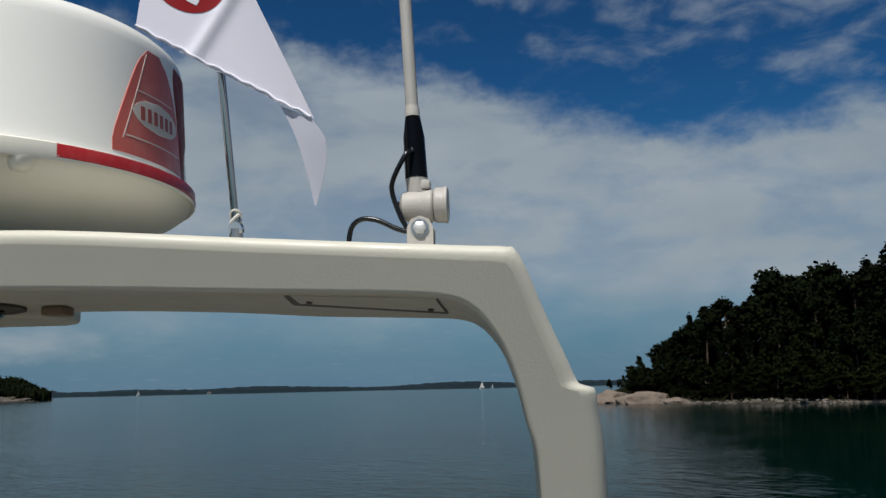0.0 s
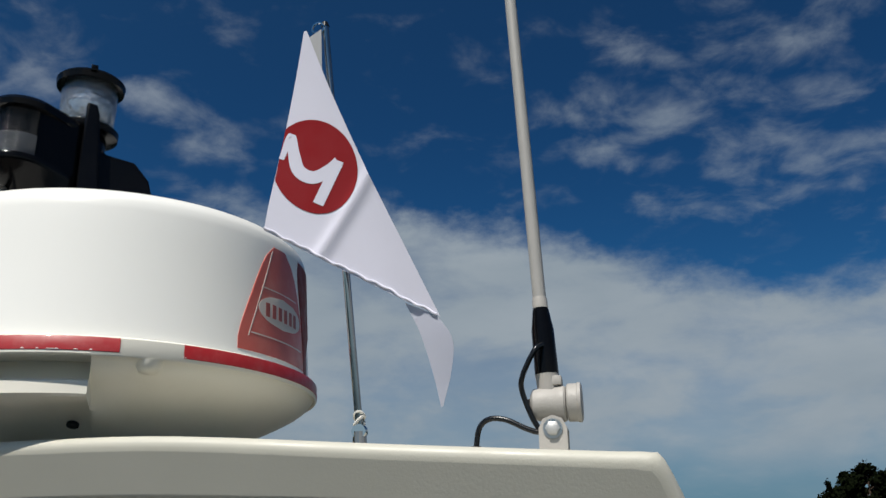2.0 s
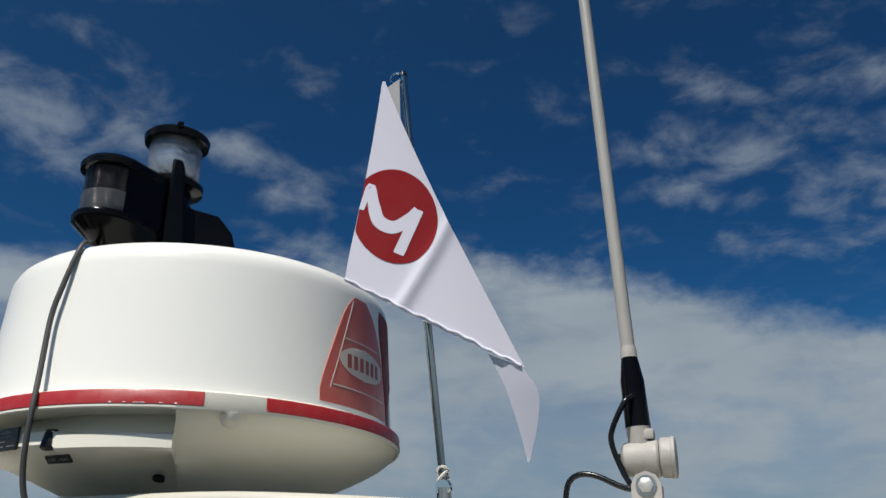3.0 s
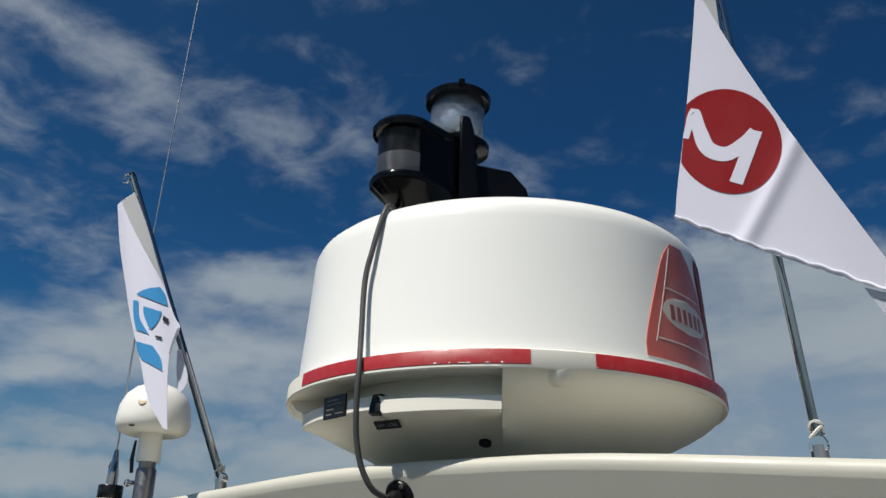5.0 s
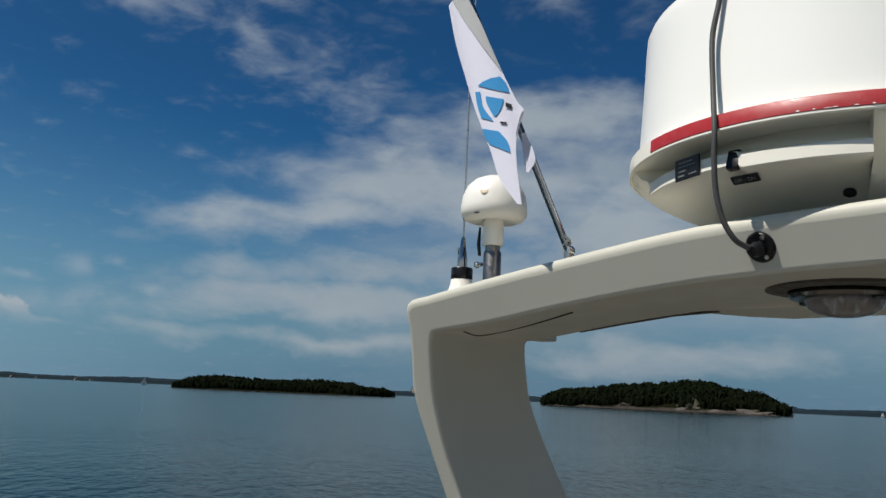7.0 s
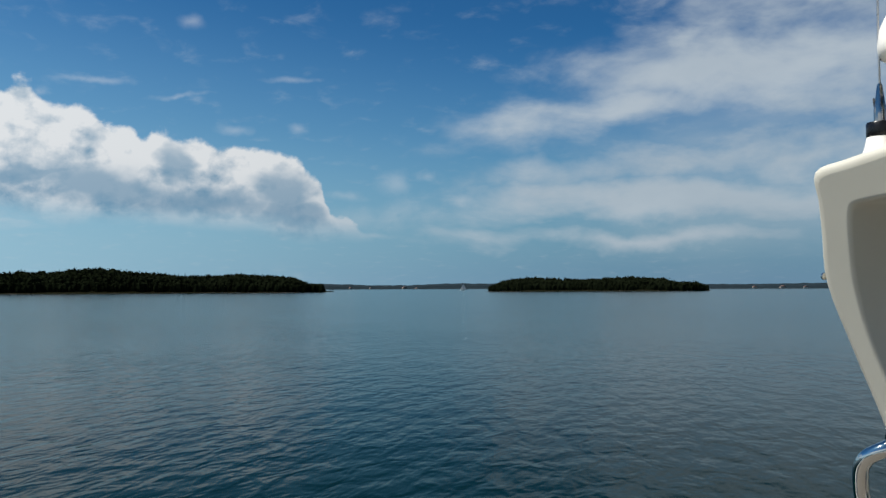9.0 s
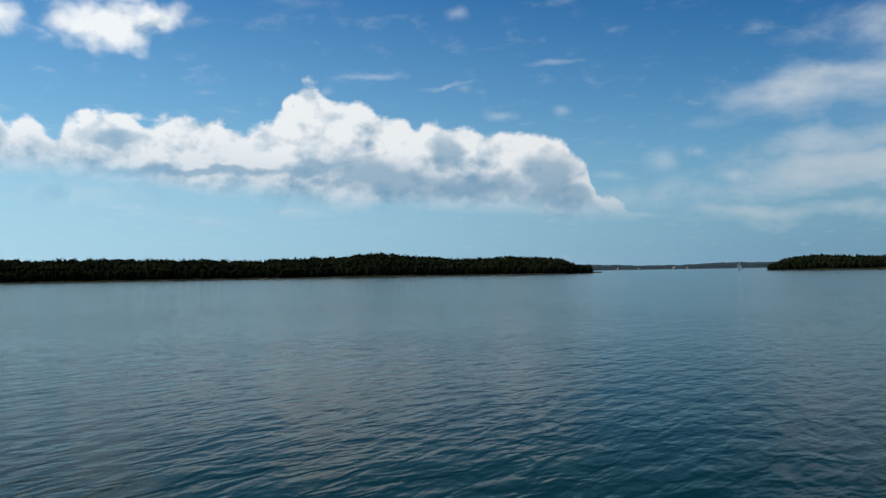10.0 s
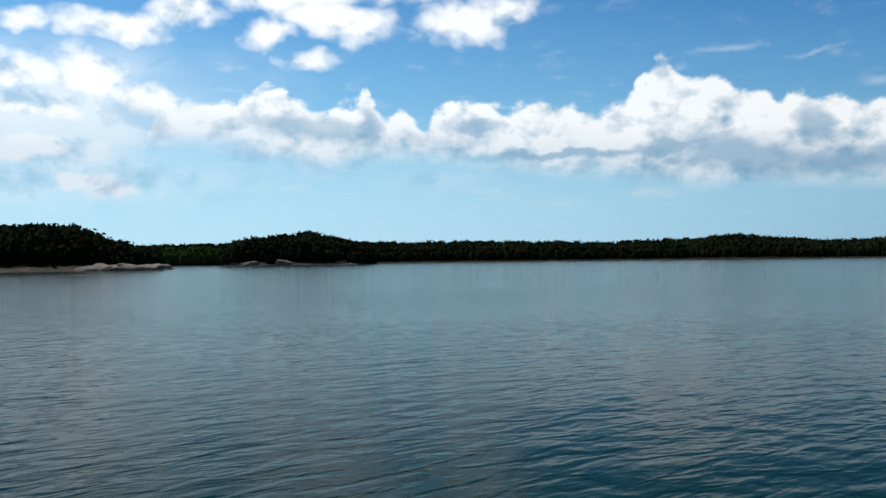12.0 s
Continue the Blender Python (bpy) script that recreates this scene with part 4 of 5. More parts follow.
    part("middle_disc", turned([(0.034, 0.104), (0.041, 0.107), (0.0415, 0.114), (0.036, 0.119)], c, 36), BLACK_GLOSS, light)
    part("reflector", turned([(0.024, 0.160), (0.033, 0.176), (0.033, 0.206), (0.026, 0.230)], c, 30), SILVER, light)
    lens = [(0.0405, 0.159), (0.0405, 0.186)] + [(0.0405 + (0.001 if k % 2 else 0.0), 0.188 + 0.0042 * k) for k in range(8)] + [(0.0405, 0.224), (0.0405, 0.231)]
    part("top_lens", turned(lens, c, 40), LENS_MILKY, light, "clear ribbed all-round lens")
    part("top_cap", turned([(0.043, 0.228), (0.0500, 0.229), (0.0515, 0.239), (0.048, 0.243), (0.01, 0.245), (0.002, 0.245)], c, 40), BLACK_GLOSS, light)
    part("cap_notch", block((0.010, 0.008, 0.010), pose(0.004, -0.042, 0.2405), 0.002), BLACK_GLOSS, light)


make_nav_light()


def make_light_cable():
    pts = [(-0.865, 1.06, 0.545), (-0.835, 1.01, 0.540), (-0.812, 0.958, 0.528), (-0.802, 0.930, 0.508), (-0.811, 0.920, 0.450), (-0.816, 0.916, 0.409), (-0.810, 0.908, 0.34),
           (-0.803, 0.899, 0.29), (-0.805, 0.901, 0.25), (-0.806, 0.906, 0.215), (-0.803, 0.914, 0.184), (-0.795, 0.926, 0.160), (-0.788, 0.945, 0.151)]
    cable = thing("light_cable", "grey cable hanging from the radar top into a black socket", "cable", up((-0.787, 0.960, 0.156)))
    inv = Matrix.Translation(-cable.location)
    part("sheath", moved(along([up(p) for p in smooth_line(pts, 6)], 0.0036, 10), inv), RUBBER, cable)
    m = turn_to(FACE_OUT, (0, 0.012, 0.0))
    part("socket_flange", moved(turned([(0.0195, -0.004), (0.0195, 0.002), (0.0175, 0.0045), (0.010, 0.0055)], steps=28), m), BLACK, cable, "round black socket flange")
    part("socket_plug", moved(turned([(0.0098, 0.004), (0.0094, 0.014), (0.0074, 0.017), (0.0066, 0.023), (0.004, 0.024)], steps=20), m), BLACK, cable)
    for a in (60, 180, 300):
        k = m @ pose(0.014 * math.cos(radians(a)), 0.014 * math.sin(radians(a)), 0.0045)
        part("screw", moved(turned([(0.003, 0.0), (0.003, 0.0015), (0.001, 0.002)], steps=8), k), STEEL_DULL, cable)


make_light_cable()


# ---------------------------------------------------------------- aerials
def make_vhf():
    base = Vector((-0.106, 1.083, 0.172))
    a = thing("fibreglass_aerial", "tall grey fibreglass aerial on a white ratchet mount", "aerial", up(base))
    lean = Vector((-0.045, 0.0, 1.0)).normalized()
    cheek = [(-0.0165, -0.015), (0.0165, -0.015), (0.0165, 0.026), (0.011, 0.037), (0.0, 0.041), (-0.011, 0.037), (-0.0165, 0.026)]
    for y in (-0.014, 0.014):
        part("foot_bracket", moved(prism(cheek, 0.007), pose(0, y, 0)), GREY_PLASTIC, a)
    part("foot_plate", block((0.044, 0.044, 0.008), pose(0, 0, -0.012), 0.002), GREY_PLASTIC, a)
    part("bolt", moved(turned([(0.0088, 0.0), (0.0088, 0.005), (0.0078, 0.0058), (0.0004, 0.0059)], steps=6), pose(0, -0.0175, 0.025, 90, 0, 0)), ZINC, a, "dull hexagon bolt head")
    part("washer", moved(turned([(0.0115, 0.0), (0.0115, 0.0016)], steps=20), pose(0, -0.0175, 0.025, 90, 0, 0)), STEEL_DULL, a)
    part("knuckle", moved(turned([(0.012, -0.026), (0.0185, -0.022), (0.0205, -0.006), (0.0195, 0.002), (0.0205, 0.004), (0.0215, 0.014), (0.0195, 0.0165)], steps=30), pose(0.000, 0, 0.056, 0, 90, 0)), GREY_PLASTIC, a)
    part("knob", moved(turned([(0.0205, 0.0), (0.0225, 0.002), (0.0225, 0.012), (0.0235, 0.013), (0.0235, 0.0165), (0.020, 0.018), (0.016, 0.0182)], steps=30), pose(0.0175, 0, 0.057, 0, 90, 0)), GREY_PLASTIC, a, "round pale grey ratchet knob")
    part("pivot_cap", moved(turned([(0.0075, 0.0), (0.0075, 0.005), (0.004, 0.006)], steps=14), pose(-0.0255, 0, 0.056, 0, -90, 0)), BLACK, a)
    part("neck_bridge", block((0.018, 0.024, 0.012), pose(0.004, 0, 0.083), 0.003), GREY_PLASTIC, a)
    part("collar", along([(-0.004, 0, 0.062), (-0.005, 0, 0.093)], [0.0115, 0.0145], 20), GREY_PLASTIC, a)
    q = Vector((-0.005, 0, 0.092))
    part("sleeve", along([q, q + lean * 0.055, q + lean * 0.082, q + lean * 0.083], [0.0146, 0.0138, 0.0098, 0.007], 24), BLACK_GLOSS, a, "tapered black sleeve")
    q2 = q + lean * 0.083
    part("ferrule", along([q2, q2 + lean * 0.008, q2 + lean * 0.014], [0.0096, 0.0096, 0.0088], 20), GREY_PLASTIC, a)
    part("rod", along([q2 + lean * 0.012, q2 + lean * 0.7, q2 + lean * 1.5], [0.0083, 0.0076, 0.0062], 18), ROD, a)
    cab = [(-0.008, -0.014, 0.126), (-0.016, -0.024, 0.118), (-0.032, -0.022, 0.088), (-0.034, -0.016, 0.070), (-0.024, -0.014, 0.040), (-0.016, -0.014, 0.023),
           (-0.030, -0.014, 0.026), (-0.055, -0.012, 0.038), (-0.075, -0.010, 0.040), (-0.088, -0.008, 0.030), (-0.093, -0.006, 0.005)]
    part("aerial_cable", along(smooth_line(cab, 6), 0.0033, 10), BLACK_CABLE, a, "thin black cable")
    part("cable_gland", turned([(0.010, -0.004), (0.010, 0.005), (0.006, 0.009)], (-0.093, -0.006, 0.0), 16), BLACK, a)


make_vhf()


def make_whip():
    a = thing("whip_aerial", "thin steel whip aerial on a white foot with a black collar", "aerial", up((-1.486, 1.105, 0.148)))
    part("foot", turned([(0.036, -0.012), (0.034, 0.002), (0.027, 0.009), (0.023, 0.020), (0.020, 0.036)], steps=30), WHITE_PLASTIC, a)
    part("collar", turned([(0.0200, 0.034), (0.0208, 0.035), (0.0208, 0.055), (0.0195, 0.057), (0.009, 0.058)], steps=30), BLACK, a, "black knurled collar")
    part("ferrule", turned([(0.0095, 0.057), (0.0095, 0.076), (0.0078, 0.086), (0.0060, 0.100), (0.0040, 0.114), (0.0024, 0.118)], steps=24), STEEL_DARK, a, "chrome cone ferrule")
    for k in (-1, 1):
        part("spring_slot", block((0.003, 0.003, 0.024), pose(0.0068 * k, -0.004, 0.084, 0, 8 * k, 0), 0.001, 1), BLACK, a)
    part("whip", along([(0, 0, 0.114), (0.000, 0, 0.42), (0.022, 0, 0.92), (0.06, 0, 1.6)], [0.0018, 0.0016, 0.0014, 0.0011], 8), STEEL_DULL, a)


make_whip()


def make_gps():
    a = thing("gps_dome", "white mushroom satellite antenna on a steel post", "antenna", up((-1.412, 1.114, 0.145)))
    part("post", turned([(0.0168, -0.01), (0.0168, 0.083), (0.0150, 0.086)], steps=26), BRUSHED, a, "stainless post")
    part("post_insert", turned([(0.0140, 0.084), (0.0140, 0.102)], steps=24), BRUSHED, a)
    part("stem", turned([(0.0190, 0.097), (0.0200, 0.102), (0.0190, 0.152)], steps=28), WHITE_PLASTIC, a)
    part("dome", turned([(0.0195, 0.146), (0.043, 0.141), (0.056, 0.146), (0.0622, 0.157), (0.0624, 0.169), (0.0595, 0.190), (0.051, 0.209), (0.037, 0.222), (0.019, 0.229), (0.002, 0.231)], steps=44), WHITE_PLASTIC, a, "white domed cap")
    for an in (-150, -75):
        part("vent", block((0.011, 0.003, 0.003), Matrix.Translation(ring_pt(an, 0.0585, 0.1495)) @ pose(0, 0, 0, 0, 0, an + 90), 0.001, 1), INK, a)
    part("scuff", moved(turned([(0.0075, -0.0004), (0.0072, 0.0004), (0.001, 0.0005)], steps=14), turn_to(ring_pt(-62, 0.9, 0.45), ring_pt(-62, 0.0588, 0.190))), SCUFF, a, "tan scuff mark")
    part("lever", along([(-0.018, -0.016, 0.078), (-0.0195, -0.018, 0.10), (-0.019, -0.016, 0.132)], [0.003, 0.0036, 0.002], 10), BLACK, a)
    part("thumb_screw", moved(turned([(0.004, 0.0), (0.004, 0.010), (0.006, 0.011), (0.006, 0.015)], steps=12), pose(-0.016, -0.012, 0.062, 0, -90, 0)), STEEL, a)


make_gps()


# ---------------------------------------------------------------- flags
def make_staff(name, foot, top, label, thick=0.0046):
    foot, top = Vector(foot), Vector(top)
    s = thing(name, label, "flag staff", up(foot))
    d = (top - foot)
    n = d.normalized()
    part("tube", along([n * 0.0, d], thick, 16), STEEL_DARK, s, "polished steel tube")
    part("foot_socket", along([Vector((0, 0, -0.03)), n * 0.012], [0.010, 0.008], 16), STEEL_DARK, s)
    part("foot_plate", block((0.03, 0.026, 0.005), pose(0, 0, -0.026), 0.002), STEEL, s)
    part("end_cap", along([d, d + n * 0.006], [0.0056, 0.004], 12), BLACK, s)
    ring = [d + Vector((0.008 * math.cos(t) - 0.008, -0.004, 0.008 * math.sin(t) - 0.004)) for t in (2 * math.pi * k / 14 for k in range(15))]
    part("eyelet", along(ring, 0.0016, 6), STEEL, s)
    part("clevis", moved(turned([(0.0085, -0.006), (0.0095, -0.003), (0.0095, 0.003), (0.0085, 0.006)], steps=18), Matrix.Translation(n * 0.012) @ pose(0, 0, 0, 90, 0, 0)), STEEL, s, "polished clevis eye")
    knot = [n * 0.02 + Vector((0.0060 * math.cos(t), 0.0060 * math.sin(t), 0.0010 * t + 0.004 * math.sin(1.3 * t))) for t in (0.55 * k for k in range(26))]
    part("cord_knot", along(knot, 0.0019, 6), ROPE, s, "white cord tied round the foot")
    return s


staff = make_staff("flag_staff", (-0.329, 1.035, 0.186), (-0.365, 0.958, 0.711), "slim polished steel flag staff on the arch")
staff2 = make_staff("flag_staff", (-1.156, 1.046, 0.186), (-1.283, 0.895, 0.657), "leaning polished steel flag staff on the arch", 0.0060)


def sheet(left, right, depth, rows, cols, thick=0.0008):
    """Cloth between two edge lines (lists of x, z from top to foot); depth(x, z) gives y."""
    lf, rg = smooth_line([(x, 0, z) for x, z in left], 6), smooth_line([(x, 0, z) for x, z in right], 6)

    def at(line, s):
        k = s * (len(line) - 1)
        i = min(int(k), len(line) - 2)
        return line[i].lerp(line[i + 1], k - i)
    bm = bmesh.new()
    grid = []
    for r in range(rows + 1):
        a, b = at(lf, r / rows), at(rg, r / rows)
        row = []
        for c in range(cols + 1):
            p = a.lerp(b, c / cols)
            row.append(bm.verts.new(up((p.x, depth(p.x, p.z), p.z))))
        grid.append(row)
    for u, v in zip(grid, grid[1:]):
        for c in range(cols):
            bm.faces.new((u[c], u[c + 1], v[c + 1], v[c]))
    ext = bmesh.ops.extrude_face_region(bm, geom=list(bm.faces))
    for v in (g for g in ext["geom"] if isinstance(g, bmesh.types.BMVert)):
        v.co.y += thick
    return bm


def pennant_y(x, z):
    pole = 1.035 - 0.1467 * (z - 0.2)
    crease = 0.0045 * math.exp(-(((x + 0.332) * 0.8 - (z - 0.45) * 0.55) / 0.0085) ** 2)
    return pole - 0.034 - crease + 0.006 * math.sin(26 * x + 9 * z) + 0.004 * math.sin(60 * x + 14 * z) * (0.7 - z) - 0.05 * max(0.0, x + 0.32)


def make_pennant():
    f = thing("pennant_flag", "white pennant with a dark red round emblem, hanging from its staff", "flag", up((-0.368, 0.958, 0.70)))
    inv = Matrix.Translation(-f.location)
    left = [(-0.384, 0.690), (-0.400, 0.610), (-0.418, 0.520), (-0.428, 0.470), (-0.434, 0.434)]
    right = [(-0.380, 0.690), (-0.349, 0.605), (-0.305, 0.500), (-0.260, 0.402), (-0.220, 0.316)]
    part("cloth", moved(sheet(left, right, pennant_y, 80, 72), inv), CLOTH, f)
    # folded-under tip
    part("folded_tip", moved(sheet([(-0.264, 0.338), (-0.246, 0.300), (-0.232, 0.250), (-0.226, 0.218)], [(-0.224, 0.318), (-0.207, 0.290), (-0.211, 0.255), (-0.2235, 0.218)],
                                   lambda x, z: pennant_y(x, z) + 0.0025 + 0.002 * math.sin(90 * x) + 0.10 * max(0.0, 0.30 - z) ** 1.2, 16, 8), inv), CLOTH_SHEER_SHADED, f, "thin translucent tip folded under, its shade painted darker")
    # hem along the foot
    hem = [(-0.434, 0.434), (-0.395, 0.413), (-0.356, 0.391), (-0.303, 0.363), (-0.266, 0.341), (-0.224, 0.316)]
    line = [up((x, pennant_y(x, z) - 0.001, z + 0.003 + 0.0012 * math.sin(310 * x) + 0.0008 * math.sin(127 * x))) for x, _, z in smooth_line([(x, 0, z) for x, z in hem], 8)]
    part("hem", moved(along(line, 0.0014, 6), inv), CLOTH, f, "stitched hem")
    part("hoist_ribbon", moved(sheet([(-0.384, 0.690), (-0.375, 0.66)], [(-0.366, 0.700), (-0.366, 0.62)], lambda x, z: 1.035 - 0.1467 * (z - 0.2) - 0.015, 6, 3), inv), CLOTH_GREY, f, "grey ribbon and painted shade at the hoist")

    def edge(z):
        return -0.384 - 0.050 * ((0.690 - z) / 0.256) ** 0.92
    bm = bmesh.new()
    grid = []
    for r in range(57):
        s = -math.cos(math.pi * r / 56)
        w = math.sqrt(max(0.0, 1 - s * s))
        z = 0.5125 + 0.0605 * s
        cx = -0.372 - 0.010 * s
        lo, hi = max(cx - 0.054 * w, edge(z) + 0.0008), cx + 0.054 * w + 0.0002
        hi = max(hi, lo + 0.0003)
        grid.append([bm.verts.new(up((lo + (hi - lo) * k / 32, 0, z))) for k in range(33)])
    for row in grid:
        for v in row:
            v.co.y = pennant_y(v.co.x, v.co.z - EYE) - 0.0006
    for u, v in zip(grid, grid[1:]):
        for k in range(32):
            bm.faces.new((u[k], u[k + 1], v[k + 1], v[k]))
    emblem = part("emblem", moved(bm, inv), CLOTH_RED, f, "dark red oval emblem with a white mark")
    path = smooth_line([(-0.414, 0, 0.524), (-0.4025, 0, 0.553), (-0.3985, 0, 0.530), (-0.392, 0, 0.508), (-0.374, 0, 0.498), (-0.354, 0, 0.505), (-0.341, 0, 0.514)], 6)
    strokes = [(path, [0.004 + 0.006 * min(1, k / 14) for k in range(len(path))]),
               ([Vector((-0.341, 0, 0.516)), Vector((-0.354, 0, 0.491)), Vector((-0.368, 0, 0.464))], [0.009, 0.009, 0.009])]
    for pts, half in strokes:
        bm = bmesh.new()
        rows = []
        for i, p in enumerate(pts):
            d = (pts[min(i + 1, len(pts) - 1)] - pts[max(i - 1, 0)]).normalized()
            s = Vector((-d.z, 0, d.x)) * half[i] * 0.8
            rows.append([bm.verts.new(up((q.x, pennant_y(q.x, q.z) - 0.0011, q.z))) for q in (p - s, p, p + s)])
        for u, v in zip(rows, rows[1:]):
            bm.faces.new((u[0], u[1], v[1], v[0]))
            bm.faces.new((u[1], u[2], v[2], v[1]))
        part("white_mark", moved(bm, inv), CLOTH, emblem)


make_pennant()


def flag_y(x, z):
    return 0.89 + 0.054 * (0.66 - z) + 0.0035 * math.sin(70 * x + 22 * z) + 0.02 * max(0.0, -x - 1.235)


def make_second_flag():
    f = thing("club_flag", "narrow white flag with blue shapes, wrapped along its leaning staff", "flag", up((-1.285, 0.895, 0.66)))
    inv = Matrix.Translation(-f.location)
    left = [(-1.304, 0.610), (-1.287, 0.541), (-1.260, 0.472), (-1.241, 0.425), (-1.217, 0.375), (-1.200, 0.339), (-1.181, 0.293), (-1.148, 0.250)]
    right = [(-1.269, 0.622), (-1.228, 0.554), (-1.184, 0.474), (-1.143, 0.407), (-1.128, 0.386), (-1.148, 0.352), (-1.150, 0.310), (-1.140, 0.248)]
    part("cloth", moved(sheet(left, right, flag_y, 56, 20), inv), CLOTH, f)
    part("back_fold", moved(sheet([(-1.153, 0.362), (-1.152, 0.335), (-1.146, 0.302)], [(-1.143, 0.362), (-1.121, 0.318), (-1.140, 0.300)], lambda x, z: flag_y(x, z) + 0.016, 10, 6), inv), CLOTH, f, "corner of the flag folded behind")
    # shade on the hoist sleeve, painted as a strip of grey cloth
    part("hoist_ribbon", moved(sheet([(-1.290, 0.612), (-1.255, 0.560), (-1.218, 0.510), (-1.180, 0.466)], [(-1.267, 0.624), (-1.227, 0.556), (-1.200, 0.505), (-1.177, 0.464)], lambda x, z: flag_y(x, z) - 0.002, 18, 3), inv), CLOTH_GREY, f, "grey ribbon and painted shade at the hoist")

    def blue(name, pts_l, pts_r, mat=CLOTH_BLUE, lift=0.0014):
        part(name, moved(sheet(pts_l, pts_r, lambda x, z: flag_y(x, z) - lift, 10, 6, 0.0004), inv), mat, f)
    blue("blue_shape", [(-1.205, 0.459), (-1.220, 0.456), (-1.229, 0.451)], [(-1.183, 0.456), (-1.166, 0.440), (-1.158, 0.423)])
    blue("blue_shape", [(-1.213, 0.431), (-1.210, 0.418), (-1.197, 0.396)], [(-1.175, 0.418), (-1.181, 0.406), (-1.192, 0.394)])
    blue("blue_shape", [(-1.234, 0.442), (-1.229, 0.419), (-1.220, 0.396)], [(-1.224, 0.440), (-1.217, 0.414), (-1.196, 0.387)])
    blue("blue_shape", [(-1.217, 0.378), (-1.211, 0.363), (-1.201, 0.350)], [(-1.186, 0.369), (-1.168, 0.349), (-1.162, 0.331)])
    blue("print_bar", [(-1.169, 0.411), (-1.170, 0.404)], [(-1.153, 0.403), (-1.155, 0.397)], INK, 0.002)
    blue("print_bar", [(-1.183, 0.384), (-1.183, 0.381)], [(-1.169, 0.380), (-1.170, 0.377)], INK, 0.002)
    hem = [up((x, flag_y(x, z) - 0.0012, z)) for x, _, z in smooth_line([(-1.1285, 0, 0.387), (-1.138, 0, 0.370), (-1.1475, 0, 0.353)], 5)]
    part("hem", moved(along(hem, 0.0016, 6), inv), CLOTH, f, "stitched hem")


make_second_flag()


# ---------------------------------------------------------------- grab rail and the boat below
def make_grab_rail():
    r = thing("grab_rail", "bent stainless grab rail bolted to the arch leg", "rail", up((-1.513, 1.158, -0.292)))
    inv = Matrix.Translation(-r.location)
    m = turn_to(FACE_OUT, (0, 0, 0))
    part("flange", moved(turned([(0.026, -0.003), (0.026, 0.003), (0.018, 0.006)], steps=28), m), STEEL, r)
    pts = [(-1.513, 1.16, -0.292), (-1.522, 1.135, -0.300), (-1.545, 1.120, -0.318), (-1.562, 1.125, -0.35), (-1.568, 1.145, -0.42), (-1.566, 1.22, -0.62), (-1.55, 1.27, -0.80), (-1.54, 1.30, -0.94)]
    part("tube", moved(along([up(p) for p in smooth_line(pts, 6)], 0.0125, 16), inv), STEEL, r)


make_grab_rail()


def make_boat():
    b = thing("motor_boat", "white motor boat with a raised deck under the arch", "boat", (-0.74, 0.0, 0.0))
    prof = [(-4.2, 1.35), (-2.0, 1.5), (0.5, 1.55), (2.5, 1.45), (4.2, 1.05), (5.6, 0.35), (5.9, 0.05)]
    rings = [[Vector((-w * 0.75, y, -0.35)), Vector((-w, y, 0.35)), Vector((-w, y, 1.6)), Vector((w, y, 1.6)), Vector((w, y, 0.35)), Vector((w * 0.75, y, -0.35))] for y, w in prof]
    part("hull", loft(rings), HULL_WHITE, b)
    prof2 = [(-4.0, 1.25), (-2.0, 1.38), (0.5, 1.42), (1.9, 1.30)]
    for s in (-1, 1):
        bm = loft([[Vector((s * w, y, 1.6)), Vector((s * (w - 0.12), y, 1.6)), Vector((s * (w - 0.12), y, 2.28)), Vector((s * w, y, 2.28))] for y, w in prof2])
        part("coaming", bm, GEL_SMOOTH, b)
    bm = loft([[Vector((-w + 0.05, y, 1.602)), Vector((w - 0.05, y, 1.602)), Vector((w - 0.05, y, 1.63)), Vector((-w + 0.05, y, 1.63))] for y, w in prof[:-1]])
    part("deck", bm, TEAK, b)


make_boat()


# ---------------------------------------------------------------- land and woods
def far_tree(verts, faces, c, r, h, rnd):
    """A far crown: a ragged core with loose sprays of foliage round it."""
    pointed = rnd.random() < 0.08
    k0 = len(verts)
    for f, w in ((0.0, 0.6), (0.35, 0.85), (0.75, 0.4 if pointed else 0.65)):
        for k in range(5):
            a = 1.2566 * (k + 0.6 * rnd.random())
            q = r * w * rnd.uniform(0.6, 1.15)
            verts.append((c[0] + q * math.cos(a), c[1] + q * math.sin(a), c[2] + h * (f + rnd.uniform(-0.07, 0.07))))
    verts.append((c[0], c[1], c[2] + h * rnd.uniform(0.86, 0.96)))
    for b in (0, 5):
        for k in range(5):
            n = (k + 1) % 5
            faces.append((k0 + b + k, k0 + b + n, k0 + b + 5 + n, k0 + b + 5 + k))
    for k in range(5):
        faces.append((k0 + 10 + k, k0 + 10 + (k + 1) % 5, k0 + 15))
    for _ in range(13):
        f = rnd.uniform(0.12, 0.93)
        q = r * (1.15 - (0.95 if pointed else 0.6) * f) * rnd.uniform(0.75, 1.25)
        a = rnd.uniform(0, 6.283)
        p = Vector((c[0] + q * math.cos(a), c[1] + q * math.sin(a), c[2] + h * f))
        d = Vector((rnd.gauss(0, 1), rnd.gauss(0, 1), rnd.gauss(0.3, 0.7))).normalized() * h * rnd.uniform(0.07, 0.14)
        e = d.cross(Vector((rnd.gauss(0, 1), rnd.gauss(0, 1), rnd.gauss(0, 1)))).normalized() * h * rnd.uniform(0.035, 0.07)
        k = len(verts)
        verts.extend(tuple(v) for v in (p - d * 0.6, p - e, p + d, p + e))
        faces.append((k, k + 1, k + 2, k + 3))


